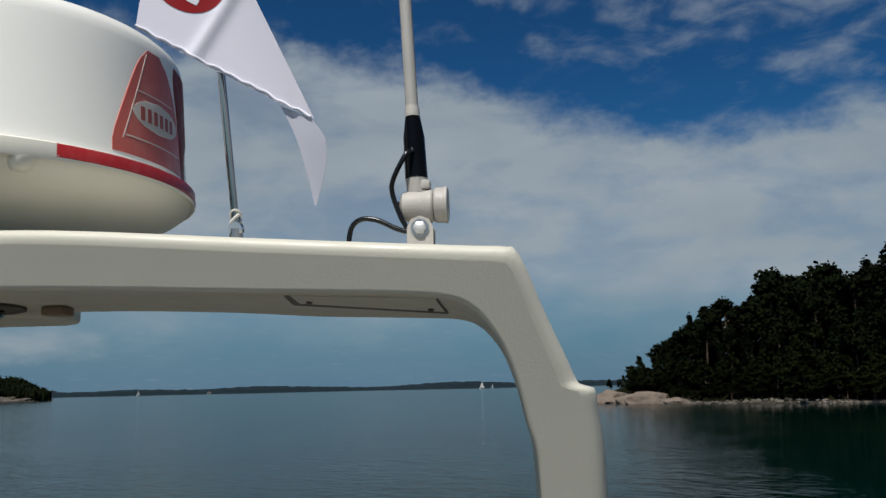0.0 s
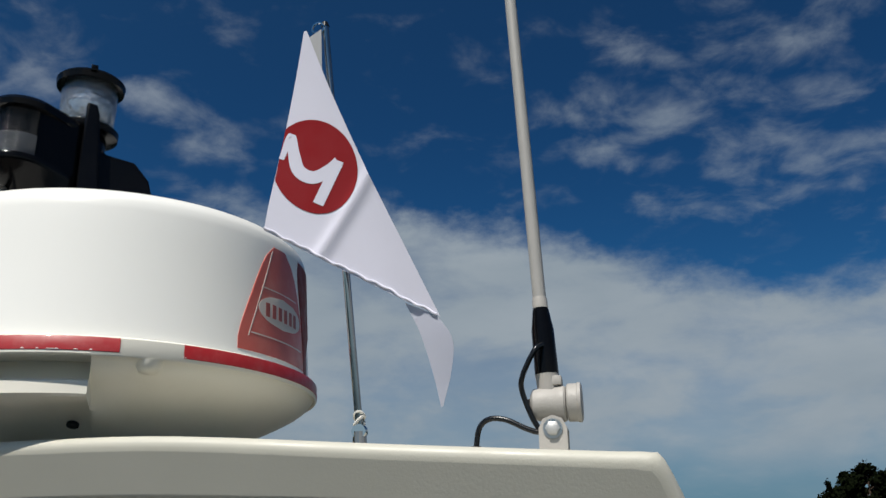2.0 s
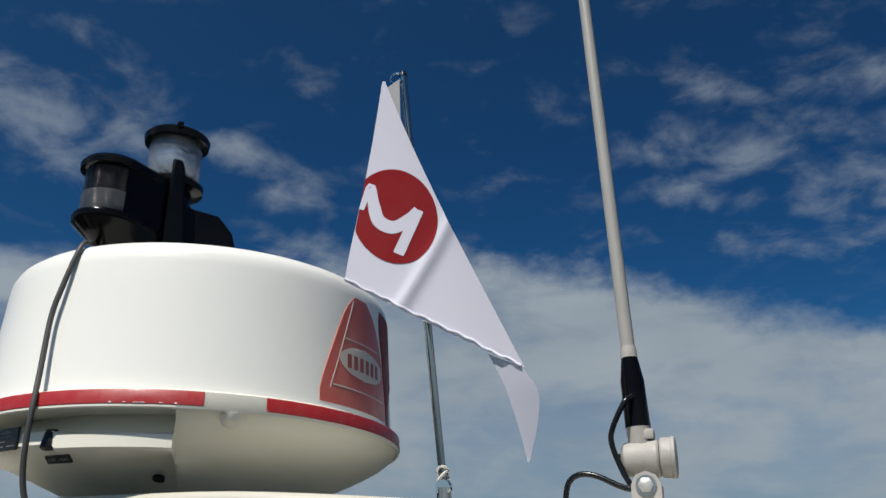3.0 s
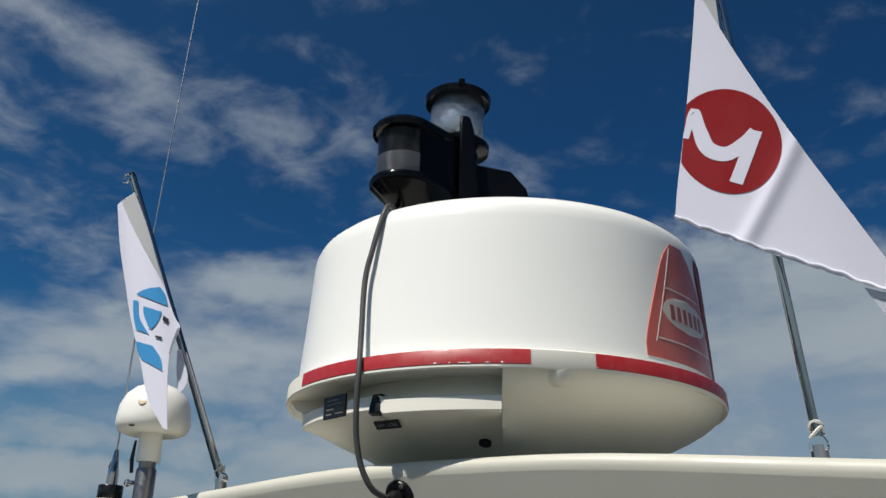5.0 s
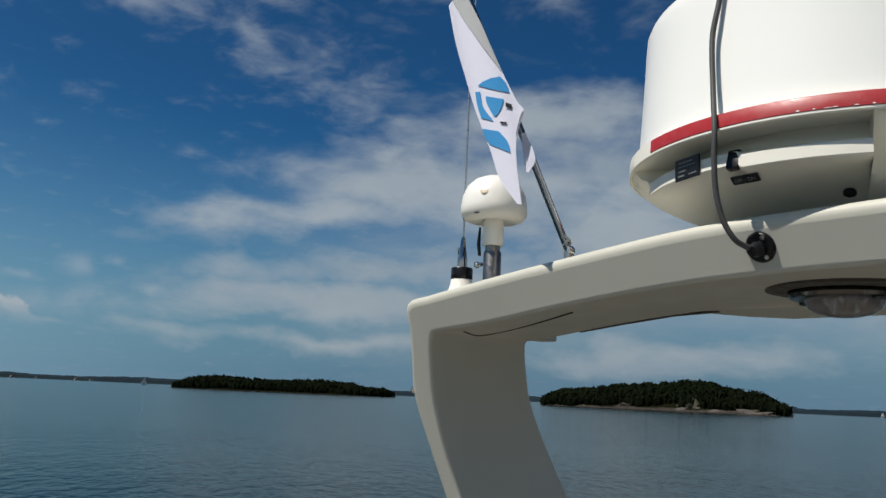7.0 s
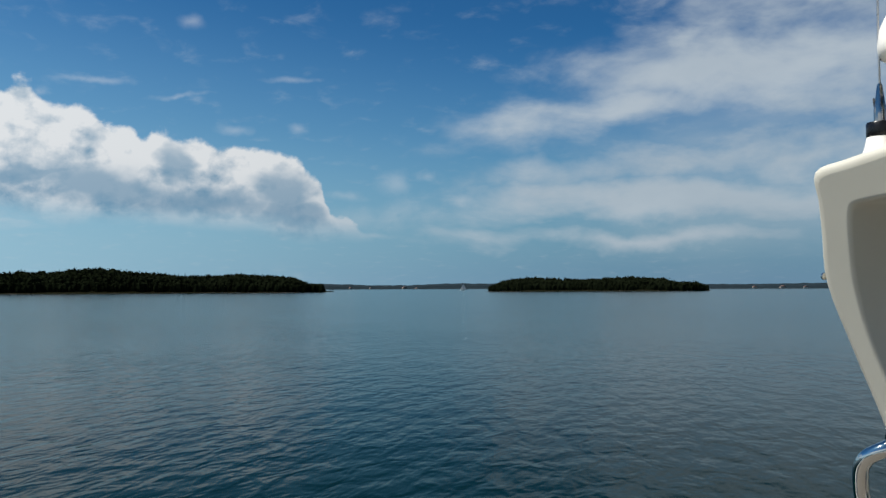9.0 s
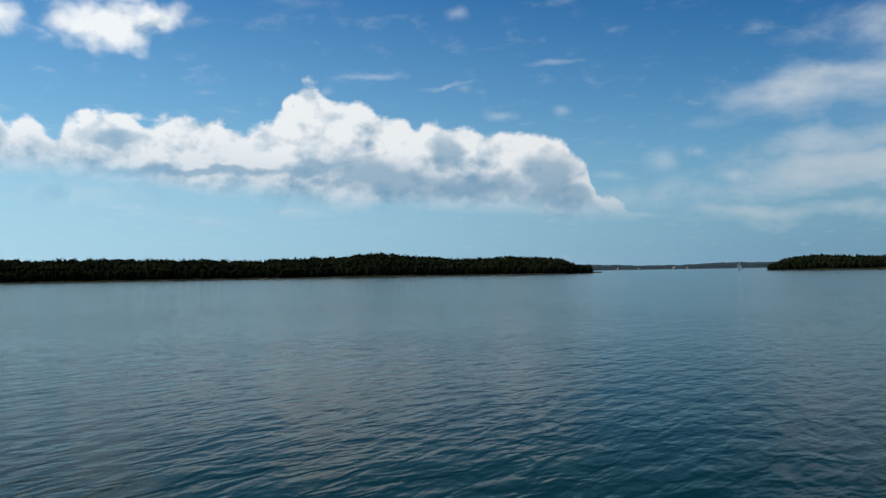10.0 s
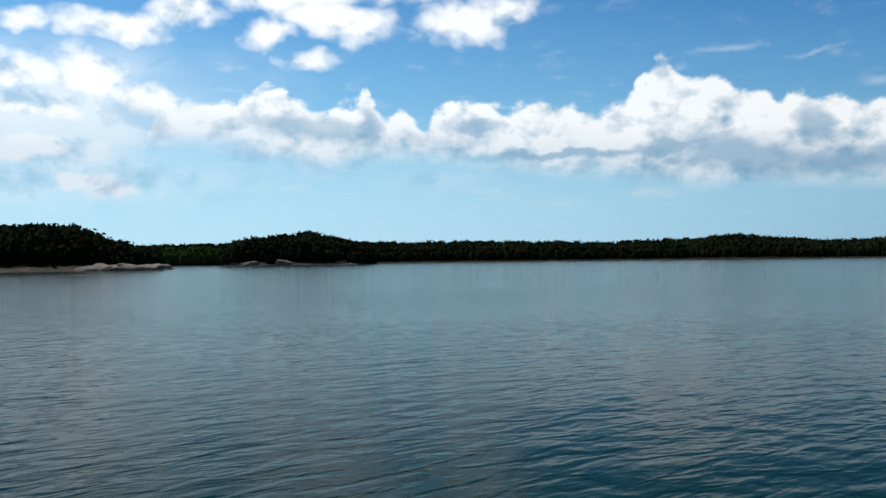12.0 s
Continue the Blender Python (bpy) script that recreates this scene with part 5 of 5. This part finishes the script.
def far_island(name, az0, az1, dist, tops, depth, tree, count, seed, label, bare=0.12, rocky=False, leaves=WOODS):
    """A wooded island seen across the water. tops: skyline angle along the island."""
    rnd = random.Random(seed)

    def skyline(f):
        k = f * (len(tops) - 1)
        i = min(int(k), len(tops) - 2)
        s = k - i
        s = s * s * (3 - 2 * s)
        return tops[i] * (1 - s) + tops[i + 1] * s

    def spot(f, g):
        d = dist + depth * g
        p = toward(az0 + (az1 - az0) * f) * d
        return p, d

    def ground(f, g):
        p, d = spot(f, g)
        want = EYE + math.tan(radians(skyline(f))) * (dist + depth * 0.45) - tree * 0.91
        rise = math.sin(math.pi * min(1.0, max(0.0, (g + 0.05) / 1.05)) ** 1.1)
        ends = min(1.0, min(f, 1 - f) / 0.05) ** 0.5
        n = noise.noise(Vector((p.x * 0.03, p.y * 0.03, seed))) + 0.55 * noise.noise(Vector((p.x * 0.11, p.y * 0.11, seed)))
        z = max(0.6, want) * rise * ends + 1.1 * n * (0.25 + 0.75 * rise) + 0.5 * rise - 0.30
        return Vector((p.x, p.y, z))
    bm = bmesh.new()
    fu, gv = max(24, int(abs(az1 - az0) * (9 if rocky else 3))), 34 if rocky else 14
    grid = [[ground(i / fu, -0.05 + 1.05 * (j / gv) ** (2.0 if rocky else 1.0)) for j in range(gv + 1)] for i in range(fu + 1)]
    if rocky:
        # cracked, stepped granite low down
        for row in grid:
            for p in row:
                n = noise.noise(Vector((p.x * 0.16, p.y * 0.16, p.z * 0.5 + seed))) + 0.5 * noise.noise(Vector((p.x * 0.45, p.y * 0.45, seed)))
                p.z += (abs(n) * 1.3 - 0.3) * min(1.0, max(0.0, p.z + 0.35))
    grid = [[bm.verts.new(p) for p in row] for row in grid]
    for u, v in zip(grid, grid[1:]):
        for j in range(gv):
            bm.faces.new((u[j], u[j + 1], v[j + 1], v[j]))
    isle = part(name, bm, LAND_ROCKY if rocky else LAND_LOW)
    tagged(isle, label, "island", kind="structure")
    verts, faces = [], []
    for _ in range(int(count * 1.25)):
        f = rnd.uniform(0.012, 0.988)
        gap = bare * max(0.15, 1.0 + 1.6 * noise.noise(Vector((f * abs(az1 - az0) * dist * 0.0012, seed, 7))))
        g = rnd.uniform(gap, 0.72) if rnd.random() < 0.55 else rnd.uniform(gap, gap + 0.2)
        p = ground(f, g)
        if seed == 3 and noise.noise(Vector((p.x * 0.035, p.y * 0.035, seed + 2))) > 0.30:
            continue
        if p.z < 0.1:
            continue
        k = 0.55 + 0.45 * min(1.0, min(f, 1 - f) / 0.06)
        h = tree * rnd.choice((0.6, 0.75, 0.9, 1.0, 1.06, 1.16) if rocky else (0.7, 0.82, 0.9, 0.95, 1.0, 1.06)) * rnd.uniform(0.95, 1.05) * k
        if g < gap + 0.08:
            h *= rnd.uniform(0.45, 0.9)
        far_tree(verts, faces, (p.x, p.y, p.z - 0.5), h * rnd.uniform(0.22, 0.40), h, rnd)
    me = bpy.data.meshes.new("woods")
    me.from_pydata(verts, [], faces)
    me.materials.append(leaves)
    woods = new("woods", me)
    tagged(woods, "dense dark green pine woods on the island", "woods", kind="stuff")


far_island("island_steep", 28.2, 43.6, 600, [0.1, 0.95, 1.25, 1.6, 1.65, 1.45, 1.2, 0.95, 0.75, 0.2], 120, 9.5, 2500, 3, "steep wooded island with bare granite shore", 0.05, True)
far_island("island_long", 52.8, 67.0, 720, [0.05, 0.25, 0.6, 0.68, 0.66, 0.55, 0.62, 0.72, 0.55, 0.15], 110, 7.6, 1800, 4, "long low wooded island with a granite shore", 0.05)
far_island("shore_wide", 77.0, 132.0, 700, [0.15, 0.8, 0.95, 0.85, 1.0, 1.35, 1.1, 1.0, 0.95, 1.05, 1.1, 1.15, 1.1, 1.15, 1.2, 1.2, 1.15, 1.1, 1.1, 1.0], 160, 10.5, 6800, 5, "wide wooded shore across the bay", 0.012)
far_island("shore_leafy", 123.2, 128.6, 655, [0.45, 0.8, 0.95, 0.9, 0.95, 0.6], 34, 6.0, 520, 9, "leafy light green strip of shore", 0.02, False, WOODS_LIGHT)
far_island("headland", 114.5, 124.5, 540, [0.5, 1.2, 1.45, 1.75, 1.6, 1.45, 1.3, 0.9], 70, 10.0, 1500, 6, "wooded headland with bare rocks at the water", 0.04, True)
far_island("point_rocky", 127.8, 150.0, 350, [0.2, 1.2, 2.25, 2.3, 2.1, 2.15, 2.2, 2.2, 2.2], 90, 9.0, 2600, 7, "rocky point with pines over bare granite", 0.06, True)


def far_shore(name, az0, az1, dist, height, seed, label):
    bm = bmesh.new()
    n = int((az1 - az0) * 10)
    rows = []
    for i in range(n + 1):
        az = az0 + (az1 - az0) * i / n
        h = height * (0.75 + 0.5 * noise.noise(Vector((az * 0.16, seed, 0))) + 0.10 * noise.noise(Vector((az * 2.1, seed, 3))) + 0.05 * noise.noise(Vector((az * 9.0, seed, 5))))
        rows.append([bm.verts.new(toward(az) * (dist + d) + Vector((0, 0, z))) for d, z in ((0, -0.5), (8, 1.5), (30, h * 0.6), (110, h), (300, h * 0.6), (420, -0.5))])
    for u, v in zip(rows, rows[1:]):
        for k in range(5):
            bm.faces.new((u[k], u[k + 1], v[k + 1], v[k]))
    tagged(part(name, bm, FAR_LAND_HAZY, smooth=False), label, "shore", kind="structure")


far_shore("shore_far", -14, 34, 1700, 14, 1.0, "low wooded mainland far across the water")
far_shore("shore_farther", 28, 80, 2500, 16, 2.3, "low wooded shore on the horizon")
far_shore("shore_middle", 42, 56, 1500, 10, 4.1, "low wooded shore behind the islands")


# ---------------------------------------------------------------- the near wooded island
ISLE = Vector((67, 157, 0))


def isle_ground(x, y):
    u, v = (x - ISLE.x) / 53.0, (y - ISLE.y) / 37.0
    rho = math.sqrt(u * u + v * v) + 0.05 * noise.noise(Vector((x * 0.05, y * 0.05, 1)))
    h = 8.0 * max(0.0, 1 - rho * rho) ** 0.8
    h += 0.7 * noise.noise(Vector((x * 0.12, y * 0.12, 4))) * min(1.0, max(0.0, 1.05 - rho) * 5)
    return h - 0.25 if rho < 1 else -0.25 - (rho - 1) * 4, rho


def make_near_island():
    bm = bmesh.new()
    rows = []
    for i in range(49):
        rho = 1.04 * i / 48
        rows.append([bm.verts.new((ISLE.x + 53 * rho * math.cos(a), ISLE.y + 37 * rho * math.sin(a), 0)) for a in (2 * math.pi * k / 150 for k in range(150))])
    for u, v in zip(rows[1:], rows[2:]):
        for k in range(150):
            bm.faces.new((u[k], u[(k + 1) % 150], v[(k + 1) % 150], v[k]))
    for v in bm.verts:
        v.co.z = isle_ground(v.co.x, v.co.y)[0]
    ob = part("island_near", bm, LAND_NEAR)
    tagged(ob, "near wooded granite island with a thin stony shore", "island", kind="structure")


make_near_island()


def boulder(bm, c, size, rnd):
    made = bmesh.ops.create_icosphere(bm, subdivisions=3, radius=1.0)["verts"]
    seed = rnd.uniform(0, 90)
    for v in made:
        k = 1 + 0.38 * noise.noise(v.co * 1.3 + Vector((seed, 0, 0))) + 0.14 * noise.noise(v.co * 3.4 + Vector((0, seed, 0)))
        v.co = Vector((v.co.x * size[0] * k + c[0], v.co.y * size[1] * k + c[1], v.co.z * size[2] * k + c[2]))


def make_shore_rocks():
    rnd = random.Random(11)
    # smooth slabs at the tip
    for deg, rho, sx, sy, sz in ((181, 0.98, 3.6, 2.6, 1.0), (187, 0.99, 2.6, 2.0, 0.7), (192, 0.97, 3.6, 2.4, 1.7), (198, 0.99, 2.2, 1.6, 0.8), (203, 0.97, 2.8, 1.8, 1.3), (210, 0.98, 4.6, 1.8, 1.5), (217, 0.99, 2.4, 1.4, 0.8)):
        x, y = ISLE.x + 53 * rho * math.cos(radians(deg)), ISLE.y + 37 * rho * math.sin(radians(deg))
        bm = bmesh.new()
        boulder(bm, (0, 0, 0), (sx, sy, sz), rnd)
        r = part("shore_rock", bm, GRANITE)
        r.location = (x, y, max(0.0, isle_ground(x, y)[0] * 0.4) + 0.1)
        tagged(r, "smooth pale granite slab at the water's edge", "rock", "rocks on the near island")
    bm = bmesh.new()
    for _ in range(520):
        a = radians(rnd.uniform(178, 275))
        rho = rnd.uniform(0.985, 1.004)
        x, y = ISLE.x + 53 * rho * math.cos(a), ISLE.y + 37 * rho * math.sin(a)
        s = rnd.uniform(0.08, 0.32)
        made = bmesh.ops.create_icosphere(bm, subdivisions=1, radius=s)["verts"]
        for v in made:
            v.co = Vector((v.co.x * rnd.uniform(0.9, 1.5) + x, v.co.y + y, v.co.z * 0.6 + max(0.0, isle_ground(x, y)[0]) + 0.05))
    tagged(part("shore_stones", bm, PEBBLE), "pale stones along the shoreline", "stones", kind="stuff")


make_shore_rocks()


def scatter_rocks(az0, az1, dist, count, seed, label, group, tall=1.0):
    """Low worn slabs where a far shore meets the water."""
    rnd = random.Random(seed)
    for _ in range(count):
        az = rnd.uniform(az0, az1)
        p = toward(az) * (dist + rnd.uniform(-2, 7))
        bm = bmesh.new()
        boulder(bm, (0, 0, 0), (rnd.uniform(3.5, 8.5), rnd.uniform(2.0, 4.0), tall * rnd.uniform(0.5, 1.5)), rnd)
        ob = part("far_rock", bm, GRANITE_WORN)
        ob.location = (p.x, p.y, rnd.uniform(0.0, 0.5))
        ob.rotation_euler = (0, radians(rnd.uniform(-9, 9)), radians(az + rnd.uniform(-25, 25)))
        tagged(ob, label, "rock", group)


scatter_rocks(127.9, 134.0, 351, 30, 31, "worn brown-grey granite slab on the rocky point", "rocks on the rocky point", 1.6)
scatter_rocks(120.2, 123.8, 543, 11, 32, "worn granite slab below the wooded headland", "rocks on the headland", 1.9)
scatter_rocks(115.6, 118.4, 543, 7, 34, "worn granite slab below the wooded headland", "rocks on the headland", 1.5)
def make_cliff(az, dist, z, size, seed):
    """A bare cracked rock face among the trees."""
    rnd = random.Random(seed)
    bm = bmesh.new()
    boulder(bm, (0, 0, 0), size, rnd)
    for v in bm.verts:
        n = noise.noise(v.co * 0.35 + Vector((seed, 0, 0))) + 0.6 * noise.noise(v.co * 0.9 + Vector((0, seed, 0)))
        v.co *= 1.0 + 0.45 * n
    ob = part("rock_face", bm, GRANITE_BARE, smooth=False)
    p = toward(az) * dist
    ob.location = (p.x, p.y, z)
    ob.rotation_euler = (0, 0, radians(az))
    tagged(ob, "bare tan granite face on the steep island", "rock", "rocks on the steep island")


for spot in ((34.2, 608, 2.0, (9.0, 5.0, 5.5), 51), (33.2, 613, 4.4, (6.5, 4.0, 4.4), 52), (38.2, 606, 1.0, (5.5, 3.0, 2.6), 53), (30.4, 607, 1.0, (5.0, 3.0, 2.6), 54), (41.2, 605, 0.2, (7.0, 3.0, 1.5), 55)):
    make_cliff(*spot)
scatter_rocks(29.4, 36.0, 604, 22, 33, "brown granite slab on the steep island", "rocks on the steep island", 1.6)


def leaf_tuft(bm, c, size, rnd, n=4):
    """A small clump of bent leaf blades."""
    for _ in range(n):
        d = Vector((rnd.gauss(0, 1), rnd.gauss(0, 1), rnd.gauss(0.25, 0.8))).normalized()
        s = d.cross(Vector((rnd.gauss(0, 1), rnd.gauss(0, 1), rnd.gauss(0, 1)))).normalized() * size * rnd.uniform(0.28, 0.5)
        p = c + d * size * 0.1
        q = p + d * size * rnd.uniform(0.7, 1.2) + Vector((0, 0, -0.12 * size))
        v = [bm.verts.new(k) for k in (p - s * 0.4, (p + q) * 0.5 - s, q, (p + q) * 0.5 + s)]
        bm.faces.new(v)


def make_tree(kind, height, seed):
    rnd = random.Random(seed)
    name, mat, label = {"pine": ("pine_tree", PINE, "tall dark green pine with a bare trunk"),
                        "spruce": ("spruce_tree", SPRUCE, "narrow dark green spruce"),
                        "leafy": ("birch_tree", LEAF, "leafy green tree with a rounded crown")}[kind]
    t = thing(name, label, "tree", group="trees on the near island")
    bend = Vector((rnd.uniform(-0.4, 0.4), rnd.uniform(-0.4, 0.4), 0))
    spine = [Vector((0, 0, -0.6)) + Vector((0, 0, (height + 0.3) * f)) + bend * f * f for f in (0, 0.15, 0.35, 0.55, 0.75, 0.93)]
    wood = along(spine, [height * 0.016 * k for k in (1.25, 1.0, 0.85, 0.65, 0.4, 0.12)], 8)
    crown = bmesh.new()

    def at(f):
        return Vector((0, 0, height * f)) + bend * f * f
    if kind == "spruce":
        n = 26
        for i in range(n):
            f = 0.10 + 0.88 * i / n
            reach = height * 0.19 * (1 - f) ** 0.8 + 0.15
            for k in range(6):
                a = rnd.uniform(0, 6.28)
                tip = at(f) + Vector((math.cos(a), math.sin(a), -0.28)) * reach * rnd.uniform(0.7, 1.1)
                if k < 2 and i % 3 == 0:
                    along([at(f), tip], [height * 0.004, 0.01], 5, wood)
                for s in (0.35, 0.6, 0.8, 1.0):
                    leaf_tuft(crown, at(f).lerp(tip, s), 0.35 + 0.35 * (1 - f), rnd, 3)
        leaf_tuft(crown, at(0.99), 0.4, rnd, 5)
    else:
        lo = 0.42 if kind == "pine" else 0.18
        for i in range(15 if kind == "pine" else 18):
            f = lo + (0.97 - lo) * ((i + rnd.random()) / 16) ** 0.9
            a = rnd.uniform(0, 6.28)
            g = (f - lo) / (1 - lo)
            reach = height * (0.20 if kind == "pine" else 0.24) * math.sin(math.pi * min(1, 0.25 + 0.72 * g)) * rnd.uniform(0.6, 1.15)
            tip = at(f) + Vector((math.cos(a) * reach, math.sin(a) * reach, height * (0.05 if kind == "pine" else 0.08)))
            along([at(f - 0.03), at(f).lerp(tip, 0.5) + Vector((0, 0, 0.15)), tip], [height * 0.006, height * 0.004, 0.015], 5, wood)
            for _ in range(2):
                c = at(f).lerp(tip, rnd.uniform(0.55, 1.0))
                r = height * rnd.uniform(0.055, 0.10)
                for _ in range(24):
                    d = Vector((rnd.gauss(0, 1), rnd.gauss(0, 1), rnd.gauss(0, 0.6))).normalized() * r * rnd.uniform(0.4, 1.0)
                    leaf_tuft(crown, c + d, height * 0.055, rnd, 2)
    part("trunk", wood, BARK, t)
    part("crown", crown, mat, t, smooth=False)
    return t


def plant_island():
    rnd = random.Random(21)
    kinds = [make_tree(k, 12.0, 40 + i) for i, k in enumerate(("pine", "pine", "spruce", "spruce", "leafy", "leafy", "pine"))]
    placed, spots = [0] * len(kinds), []
    tries = 0
    while len(spots) < 340 and tries < 20000:
        tries += 1
        x, y = rnd.uniform(14, 118), rnd.uniform(120, 185)
        h, rho = isle_ground(x, y)
        if rho > (0.93 if x < 34 else 0.975) or (x < 27 and rho > 0.93) or any((x - a) ** 2 + (y - b) ** 2 < 5.0 for a, b in spots):
            continue
        spots.append((x, y))
        shore = min(1.0, (0.97 - rho) / 0.45)
        tall = 4.5 + 10.0 * shore + rnd.uniform(-1.0, 1.5)
        tall *= 0.46 + 0.54 * min(1.0, max(0.0, (x - 19) / 17))
        tall *= rnd.choice((0.72, 0.88, 0.95, 1.0, 1.08, 1.2)) * (0.84 + 0.12 * min(1.0, max(0.0, (x - 45) / 30)))
        pick = rnd.choice((0, 1, 6, 2, 3)) if shore > 0.35 else rnd.choice((4, 5, 4, 5, 0))
        m = Matrix.Translation((x, y, h)) @ pose(0, 0, 0, rnd.uniform(-2, 2), rnd.uniform(-2, 2), rnd.uniform(0, 360))
        s = tall / 12.0
        if placed[pick]:
            ob = copy_thing(kinds[pick], m)
        else:
            ob = kinds[pick]
            ob.matrix_basis = m
        ob.scale = (s * rnd.uniform(0.95, 1.25),) * 2 + (s,)
        placed[pick] += 1
    # low bushes along the shore
    for _ in range(270):
        a = radians(rnd.uniform(196, 288))
        rho = rnd.uniform(0.86, 0.99)
        x, y = ISLE.x + 53 * rho * math.cos(a), ISLE.y + 37 * rho * math.sin(a)
        h = isle_ground(x, y)[0]
        if x < 33 and rho > 0.93:
            continue
        ob = copy_thing(kinds[rnd.choice((4, 5))], Matrix.Translation((x, y, h - 0.3)) @ pose(0, 0, 0, 0, 0, rnd.uniform(0, 360)))
        k = rnd.uniform(1.8, 4.0) / 12.0
        ob.scale = (k * 1.9, k * 1.9, k)
        tagged(ob, "low leafy bush on the island's shore", "bush", "bushes on the near island")
    for _ in range(45):
        a, rho = radians(rnd.uniform(212, 242)), rnd.uniform(0.945, 0.985)
        x, y = ISLE.x + 53 * rho * math.cos(a), ISLE.y + 37 * rho * math.sin(a)
        ob = copy_thing(kinds[rnd.choice((4, 5))], Matrix.Translation((x, y, isle_ground(x, y)[0] - 0.2)) @ pose(0, 0, 0, 0, 0, rnd.uniform(0, 360)))
        k = rnd.uniform(1.0, 2.0) / 12.0
        ob.scale = (k * 2.0, k * 2.0, k)
        tagged(ob, "small dark bush above the shore stones", "bush", "bushes on the near island")


plant_island()


# ---------------------------------------------------------------- far boats and houses
def make_sailboat(az, dist, mast, heading, label):
    b = thing("sailing_boat", label, "sailing boat", toward(az) * dist, "sailing boats")
    b.rotation_euler = (0, 0, radians(heading))
    L = mast * 0.78
    rings = [[Vector((x * L, s * w * L, z)) for s, z in ((-0.6, -0.3), (-1, 0.9), (1, 0.9), (0.6, -0.3))] for x, w in ((-0.5, 0.11), (-0.2, 0.15), (0.15, 0.14), (0.38, 0.07), (0.5, 0.01))]
    part("hull", loft(rings), HULL_WHITE, b)
    part("mast", along([(0.05 * L, 0, 0.8), (0.05 * L, 0, mast)], 0.09, 8), STEEL, b)
    for name, tri in (("mainsail", [(0.04 * L, mast * 0.97), (0.04 * L, 1.8), (-0.45 * L, 1.9)]), ("jib", [(0.08 * L, mast * 0.85), (0.48 * L, 1.3), (0.08 * L, 1.5)])):
        bm = loft([[Vector((x, y + 0.25 * (k == 2), z)) for k, (x, z) in enumerate(tri)] for y in (-0.02, 0.02)])
        part(name, bm, SAIL, b)


make_sailboat(68.54, 1250, 10.5, 85, "small sailing boat under white sails far off")
make_sailboat(1.83, 1300, 11.0, 40, "small sailing boat under white sails far off")
make_sailboat(1.15, 1700, 6.5, 40, "tiny sailing boat with lowered jib far off")
make_sailboat(23.4, 1500, 8.5, 60, "tiny sailing boat under white sails far off")


def make_house(az, dist, size, turn):
    p = toward(az) * dist
    h = thing("cottage", "small pale cottage with a dull roof on the far shore", "house", (p.x, p.y, 1.2), "cottages")
    h.rotation_euler = (0, 0, radians(turn))
    w, d, z = size
    part("wall", block((w, d, z), pose(0, 0, z / 2)), HOUSE_WALL, h, smooth=False)
    part("roof", loft([[Vector((-w * 0.55, y, z)), Vector((w * 0.55, y, z)), Vector((0, y, z * 1.6))] for y in (-d * 0.55, d * 0.55)]), HOUSE_ROOF, h, smooth=False)


for az, dist, w in ((75.9, 2495, 12), (74.6, 2495, 9), (72.4, 2495, 14), (71.6, 2495, 9), (50.2, 1496, 8), (48.6, 1496, 10), (47.3, 1496, 7), (19.2, 1696, 8)):
    make_house(az, dist, (w * 0.8, w * 0.6, w * 0.25), az + 20)
